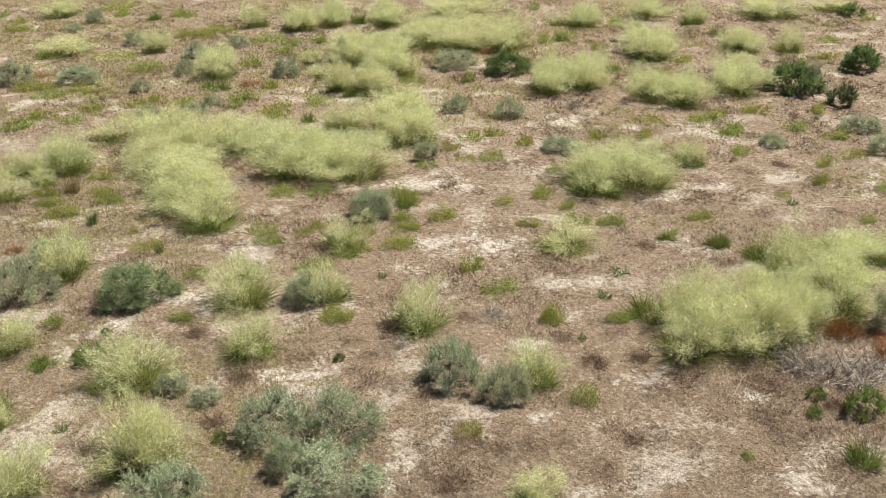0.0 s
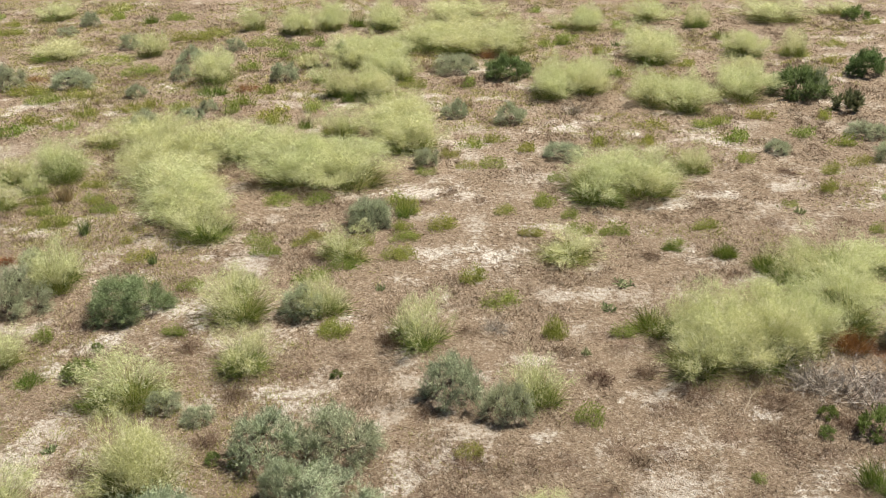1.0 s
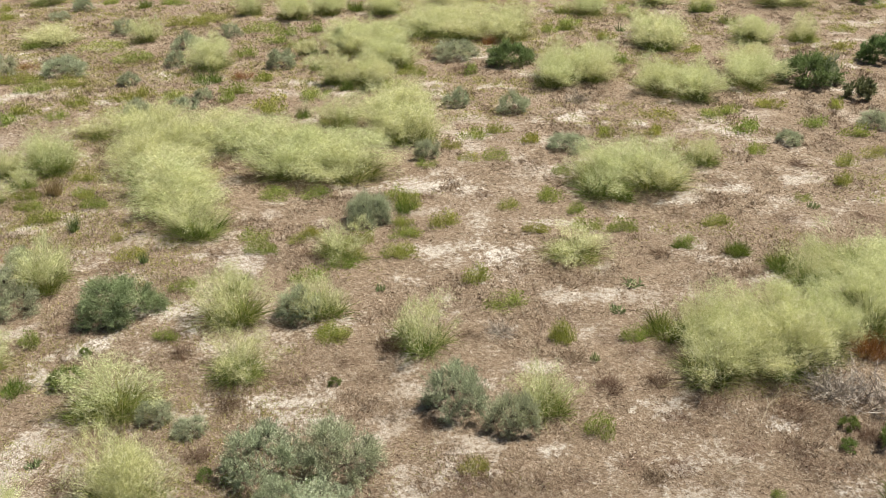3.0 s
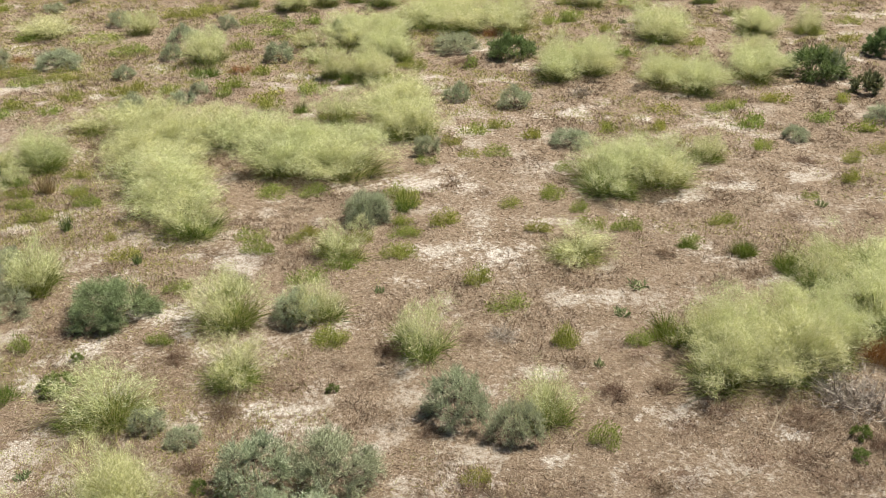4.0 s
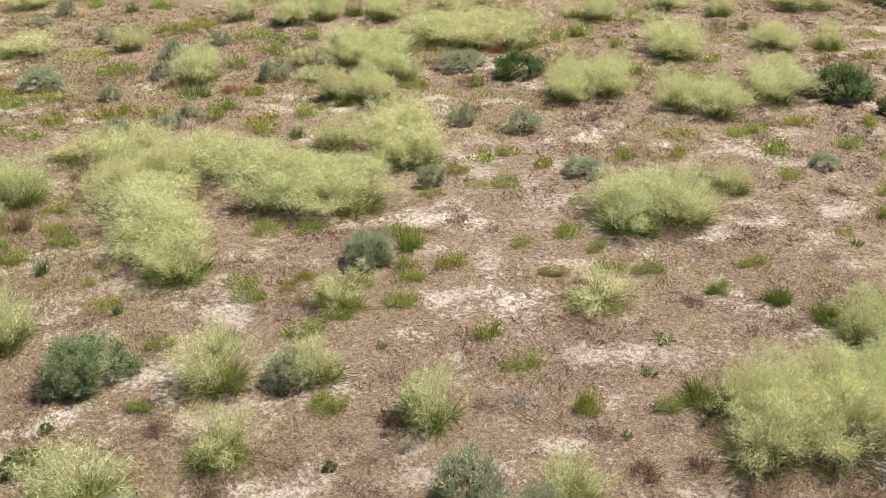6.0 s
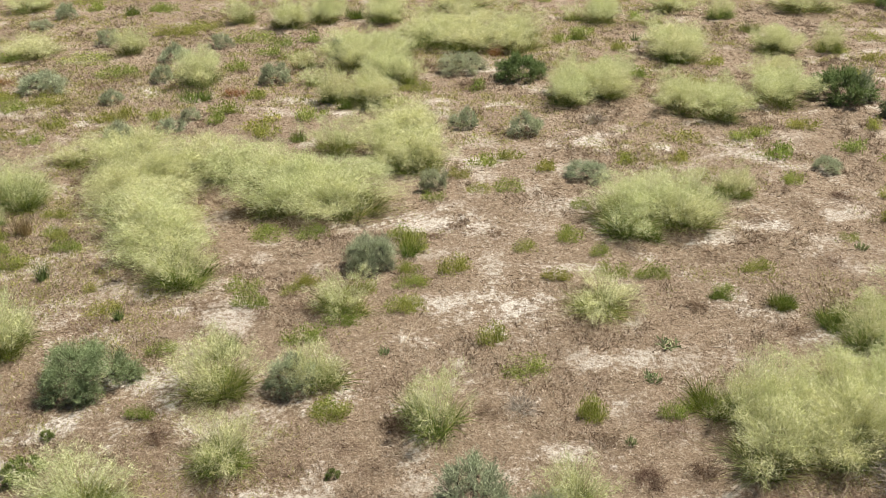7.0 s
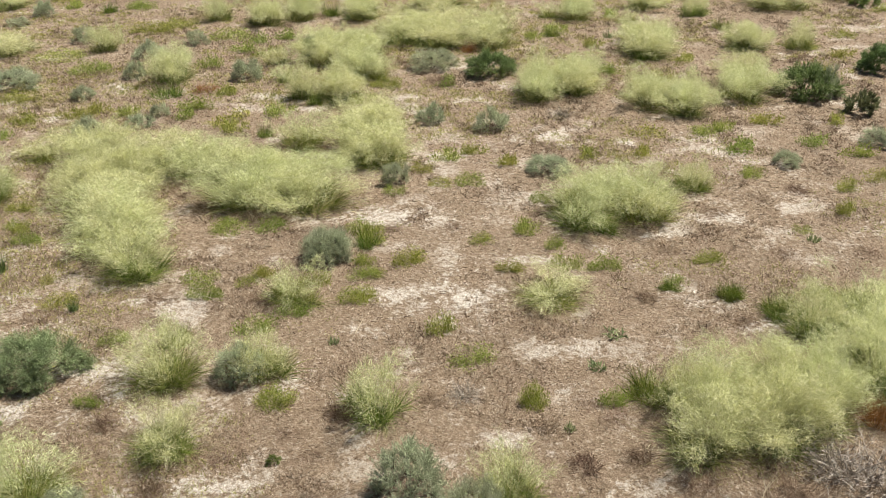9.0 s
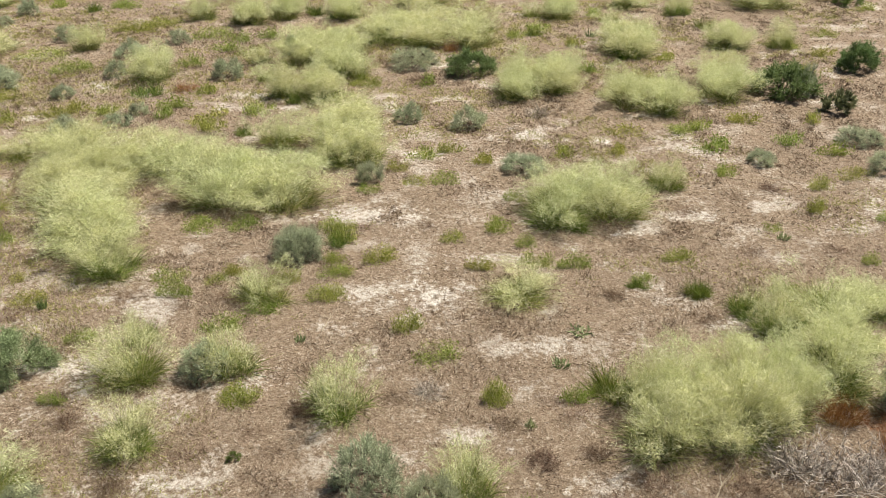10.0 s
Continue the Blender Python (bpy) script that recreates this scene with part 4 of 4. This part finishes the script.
twig_bush(-5.50, 13.15, 0.56, 0.50, 0.10)
twig_bush(-4.40, 13.93, 0.57, 0.51, 0.10)
twig_bush(4.85, 14.79, 0.60, 0.50, 0.12)
twig_bush(-3.67, 14.92, 0.51, 0.43, 0.12)
twig_bush(-5.28, 15.07, 1.07, 0.87, 0.16)
twig_bush(-3.00, 15.40, 0.72, 0.65, 0.10)
twig_bush(-2.21, 15.57, 0.65, 0.56, 0.15)
twig_bush(3.59, 15.59, 0.55, 0.50, 0.18)
twig_bush(-3.73, 15.65, 0.74, 0.67, 0.10)
twig_bush(-6.93, 15.92, 0.79, 0.71, 0.10)
twig_bush(7.44, 16.99, 0.70, 0.63, 0.10)
twig_bush(6.06, 17.00, 0.68, 0.61, 0.10)
twig_bush(4.28, 17.18, 0.80, 0.72, 0.10)
twig_bush(-0.35, 18.03, 0.54, 0.48, 0.13)
twig_bush(0.75, 18.11, 0.55, 0.49, 0.10)
twig_bush(5.39, 18.64, 0.72, 0.65, 0.10)
twig_bush(-3.71, 19.13, 0.72, 0.63, 0.24)
twig_bush(6.39, 19.29, 0.76, 0.68, 0.10)
twig_bush(7.20, 19.60, 0.68, 0.57, 0.19)
twig_bush(-7.15, 20.56, 0.80, 0.67, 0.24)
twig_bush(-2.28, 23.17, 0.85, 0.77, 0.10)
twig_bush(8.96, 24.27, 0.94, 0.85, 0.10)
twig_bush(3.88, 24.30, 0.81, 0.73, 0.11)
twig_bush(4.78, 25.35, 0.85, 0.76, 0.10)
twig_bush(6.95, 25.58, 0.77, 0.69, 0.12)
twig_bush(2.26, 25.93, 0.85, 0.77, 0.10)
twig_bush(0.59, 26.91, 1.17, 1.05, 0.30)
twig_bush(-8.95, 27.07, 0.95, 0.80, 0.24)
twig_bush(-0.47, 28.76, 0.83, 0.75, 0.28)

# weed: place, width, depth, height
weed(-4.77, 10.13, 0.37, 0.17, 0.09)
weed(2.02, 12.35, 0.21, 0.18, 0.11)
weed(2.56, 13.74, 0.38, 0.33, 0.12)
weed(-1.01, 14.37, 0.23, 0.21, 0.12)
weed(2.94, 14.56, 0.53, 0.45, 0.08)
weed(6.76, 17.51, 0.36, 0.29, 0.12)

# ---- single fallen stalks ----


def fallen_stalk(x, y, bearing, length):
    """One long bleached stalk: a thin bent rod with a side shoot."""
    bm = bmesh.new()

    def rod(p, q, r0, r1):
        axis = (q - p).normalized()
        u = axis.orthogonal().normalized()
        v = axis.cross(u)
        rings = [[bm.verts.new(c + (u * math.cos(k * 1.2566) + v * math.sin(k * 1.2566)) * r) for k in range(5)] for c, r in ((p, r0), (q, r1))]
        for k in range(5):
            bm.faces.new((rings[0][k], rings[0][(k + 1) % 5], rings[1][(k + 1) % 5], rings[1][k]))
        bm.faces.new(rings[0][::-1])
        bm.faces.new(rings[1])

    a, b, c = Vector((0, 0, 0.01)), Vector((length * 0.55, 0.02, 0.05)), Vector((length, -0.03, 0.11))
    rod(a, b, 0.006, 0.005)
    rod(b, c, 0.005, 0.003)
    rod(b, b + Vector((length * 0.2, 0.07, 0.04)), 0.003, 0.002)
    me = bpy.data.meshes.new("fallen_stalk")
    bm.to_mesh(me)
    bm.free()
    me.materials.append(M_PALE)
    ob = new("fallen_stalk", me)
    ob.matrix_world = pose(x, y, float(ground_z(np.array([x]), np.array([y]))[0]), 0, 0, bearing)
    tagged(ob, "long bleached dry stalk fallen on brown litter", "stalk", "fallen stalks")


fallen_stalk(-0.73, 14.61, 72, 0.66)
fallen_stalk(-0.93, 17.27, 49, 0.19)
fallen_stalk(0.88, 10.91, -84, 0.40)
fallen_stalk(3.90, 10.97, 54, 0.42)
fallen_stalk(-5.19, 11.01, 7, 0.51)
fallen_stalk(-0.73, 9.34, -88, 0.53)
fallen_stalk(-9.40, 27.08, -53, 0.66)
fallen_stalk(-3.66, 25.91, 86, 0.89)
fallen_stalk(-4.70, 20.64, 30, 0.29)
fallen_stalk(-4.42, 20.58, 77, 0.52)
fallen_stalk(3.83, 10.86, 57, 0.70)
fallen_stalk(0.68, 10.98, -76, 0.44)
fallen_stalk(-5.01, 10.98, 30, 0.30)
fallen_stalk(-4.36, 11.09, 97, 0.34)
fallen_stalk(-2.83, 9.75, 156, 0.35)
fallen_stalk(-3.67, 25.97, 83, 0.70)
fallen_stalk(7.29, 26.24, 67, 0.70)
fallen_stalk(2.00, 9.39, 141, 0.35)
fallen_stalk(-3.75, 11.43, -16, 0.43)
fallen_stalk(-0.99, 9.74, -30, 0.30)
fallen_stalk(3.17, 9.95, 23, 0.30)
fallen_stalk(1.49, 10.84, 34, 0.30)
fallen_stalk(-2.43, 9.75, 37, 0.30)

# ---- litter: broken dry stalks over the ground ----


def build_litter(name, label, count, length, width, lift, mat, seed, clear):
    rng = np.random.RandomState(seed)
    # denser towards the near end of the plain
    y = 7.5 + 33 * rng.rand(count * 3) ** 1.7
    x = rng.uniform(-1, 1, count * 3) * (1.5 + y * 0.49)
    under = rng.rand(count * 3) < 0.13
    y[under], x[under] = rng.uniform(-4, 8, under.sum()), rng.uniform(-9, 9, under.sum())
    keep = rng.rand(count * 3) > np.clip(bareness(x, y) * 1.35, 0, 1) * clear
    x, y = x[keep][:count], y[keep][:count]
    n = len(x)
    p = np.stack([x, y, ground_z(x, y) + rng.uniform(0.0, 0.02, n)], 1)
    a, b = np.radians(rng.uniform(-4, lift, n)), rng.uniform(0, 6.283, n)
    d = np.stack([np.cos(a) * np.cos(b), np.cos(a) * np.sin(b), np.sin(a)], 1)
    far = np.clip(y / 16, 0.7, 1.8)
    v, t = ribbons(rng, p, d, rng.uniform(*length, n) * far ** 0.5, width * far, 0.15, 1)
    tagged(new(name, mesh_of(name, v, t, mat)), label, "litter", kind="stuff")


build_litter("dry_litter", "broken reddish-brown dry stalks strewn over the clay", 230000, (0.03, 0.11), 0.0085, 55, M_LITTER, 3, 0.9)
build_litter("straw_litter", "loose pale straw stalks lying on the ground", 110000, (0.04, 0.17), 0.0055, 25, M_PALE, 4, 0.7)


def build_dry_mat(count, per):
    """Low dead annuals: little tussocks of dry stalks in drifts, which give the brown ground its relief."""
    rng = np.random.RandomState(9)
    y = 7.5 + 33 * rng.rand(count * 7) ** 1.3
    x = rng.uniform(-1, 1, count * 7) * (1.5 + y * 0.49)
    drift = np.clip((fbm(x + 31, y, 0.9, 3) - 0.46) * 5, 0, 1)
    keep = rng.rand(count * 7) < drift * np.clip(1.15 - bareness(x, y) * 1.6, 0, 1)
    x, y = x[keep][:count], y[keep][:count]
    x, y = np.repeat(x, per), np.repeat(y, per)
    n = len(x)
    q = disc(rng, n, 0.10)
    x, y = x + q[:, 0], y + q[:, 1]
    p = np.stack([x, y, ground_z(x, y)], 1)
    d = unit(ways(rng, n, 10, 85) + q * np.array([3, 3, 0]))
    far = np.clip(y / 16, 0.7, 1.8)
    v, t = ribbons(rng, p, d, rng.uniform(0.04, 0.15, n), 0.0085 * far, 0.2, 1)
    tagged(new("dry_mat", mesh_of("dry_mat", v, t, M_MAT)), "low mats of dead reddish-brown annual plants", "litter", kind="stuff")


build_dry_mat(12500, 15)


def build_low_grass(count, per):
    """Thin green sprouts in drifts between the plants, thickest in the far part of the plain."""
    rng = np.random.RandomState(21)
    y = 8 + 32 * rng.rand(count * 6) ** 1.0
    x = rng.uniform(-1, 1, count * 6) * (1.5 + y * 0.49)
    drift = np.clip((fbm(x + 5, y + 90, 0.45, 4) - 0.5) * 5.0 + np.clip((y - 20) / 22 - x / 22, -0.35, 0.65), 0, 1)
    keep = rng.rand(count * 6) < drift
    x, y = x[keep][:count], y[keep][:count]
    x, y = np.repeat(x, per), np.repeat(y, per)
    n = len(x)
    q = disc(rng, n, 0.16)
    x, y = x + q[:, 0], y + q[:, 1]
    p = np.stack([x, y, ground_z(x, y)], 1)
    d = unit(ways(rng, n, 5, 65))
    far = np.clip(y / 16, 0.7, 1.8)
    v, t = ribbons(rng, p, d, rng.uniform(0.04, 0.13, n), 0.008 * far, 0.2, 1)
    tagged(new("low_grass", mesh_of("low_grass", v, t, M_TUFT)), "thin short green grass sprouting through the litter", "grass", kind="stuff")


build_low_grass(11000, 12)


def build_clods(count):
    """Crumbs of dried clay on the open patches."""
    rng = np.random.RandomState(33)
    y = 7.5 + 20 * rng.rand(count * 8) ** 1.4
    x = rng.uniform(-1, 1, count * 8) * (1.5 + y * 0.49)
    keep = rng.rand(count * 8) < np.clip(bareness(x, y) * 1.6 - 0.35, 0, 1)
    x, y = x[keep][:count], y[keep][:count]
    n = len(x)
    r = 0.005 + 0.011 * rng.rand(n) ** 2
    corner = np.array([(1, 0, -0.4), (-0.5, 0.87, -0.4), (-0.5, -0.87, -0.4), (0, 0, 0.9)])
    spin = rng.uniform(0, 6.283, n)
    c, s = np.cos(spin)[:, None], np.sin(spin)[:, None]
    jag = corner[None] * rng.uniform(0.55, 1.3, (n, 4, 3))
    v = np.stack([jag[:, :, 0] * c - jag[:, :, 1] * s, jag[:, :, 0] * s + jag[:, :, 1] * c, jag[:, :, 2]], 2) * r[:, None, None]
    v += np.stack([x, y, ground_z(x, y) + r * 0.25], 1)[:, None]
    t = (np.arange(n)[:, None, None] * 4 + np.array([(0, 1, 3), (1, 2, 3), (2, 0, 3)])[None]).reshape(-1, 3)
    tagged(new("clay_crumbs", mesh_of("clay_crumbs", v.reshape(-1, 3), t, M_CLOD)), "crumbs of pale dried clay on open ground", "soil", kind="stuff")


build_clods(12000)
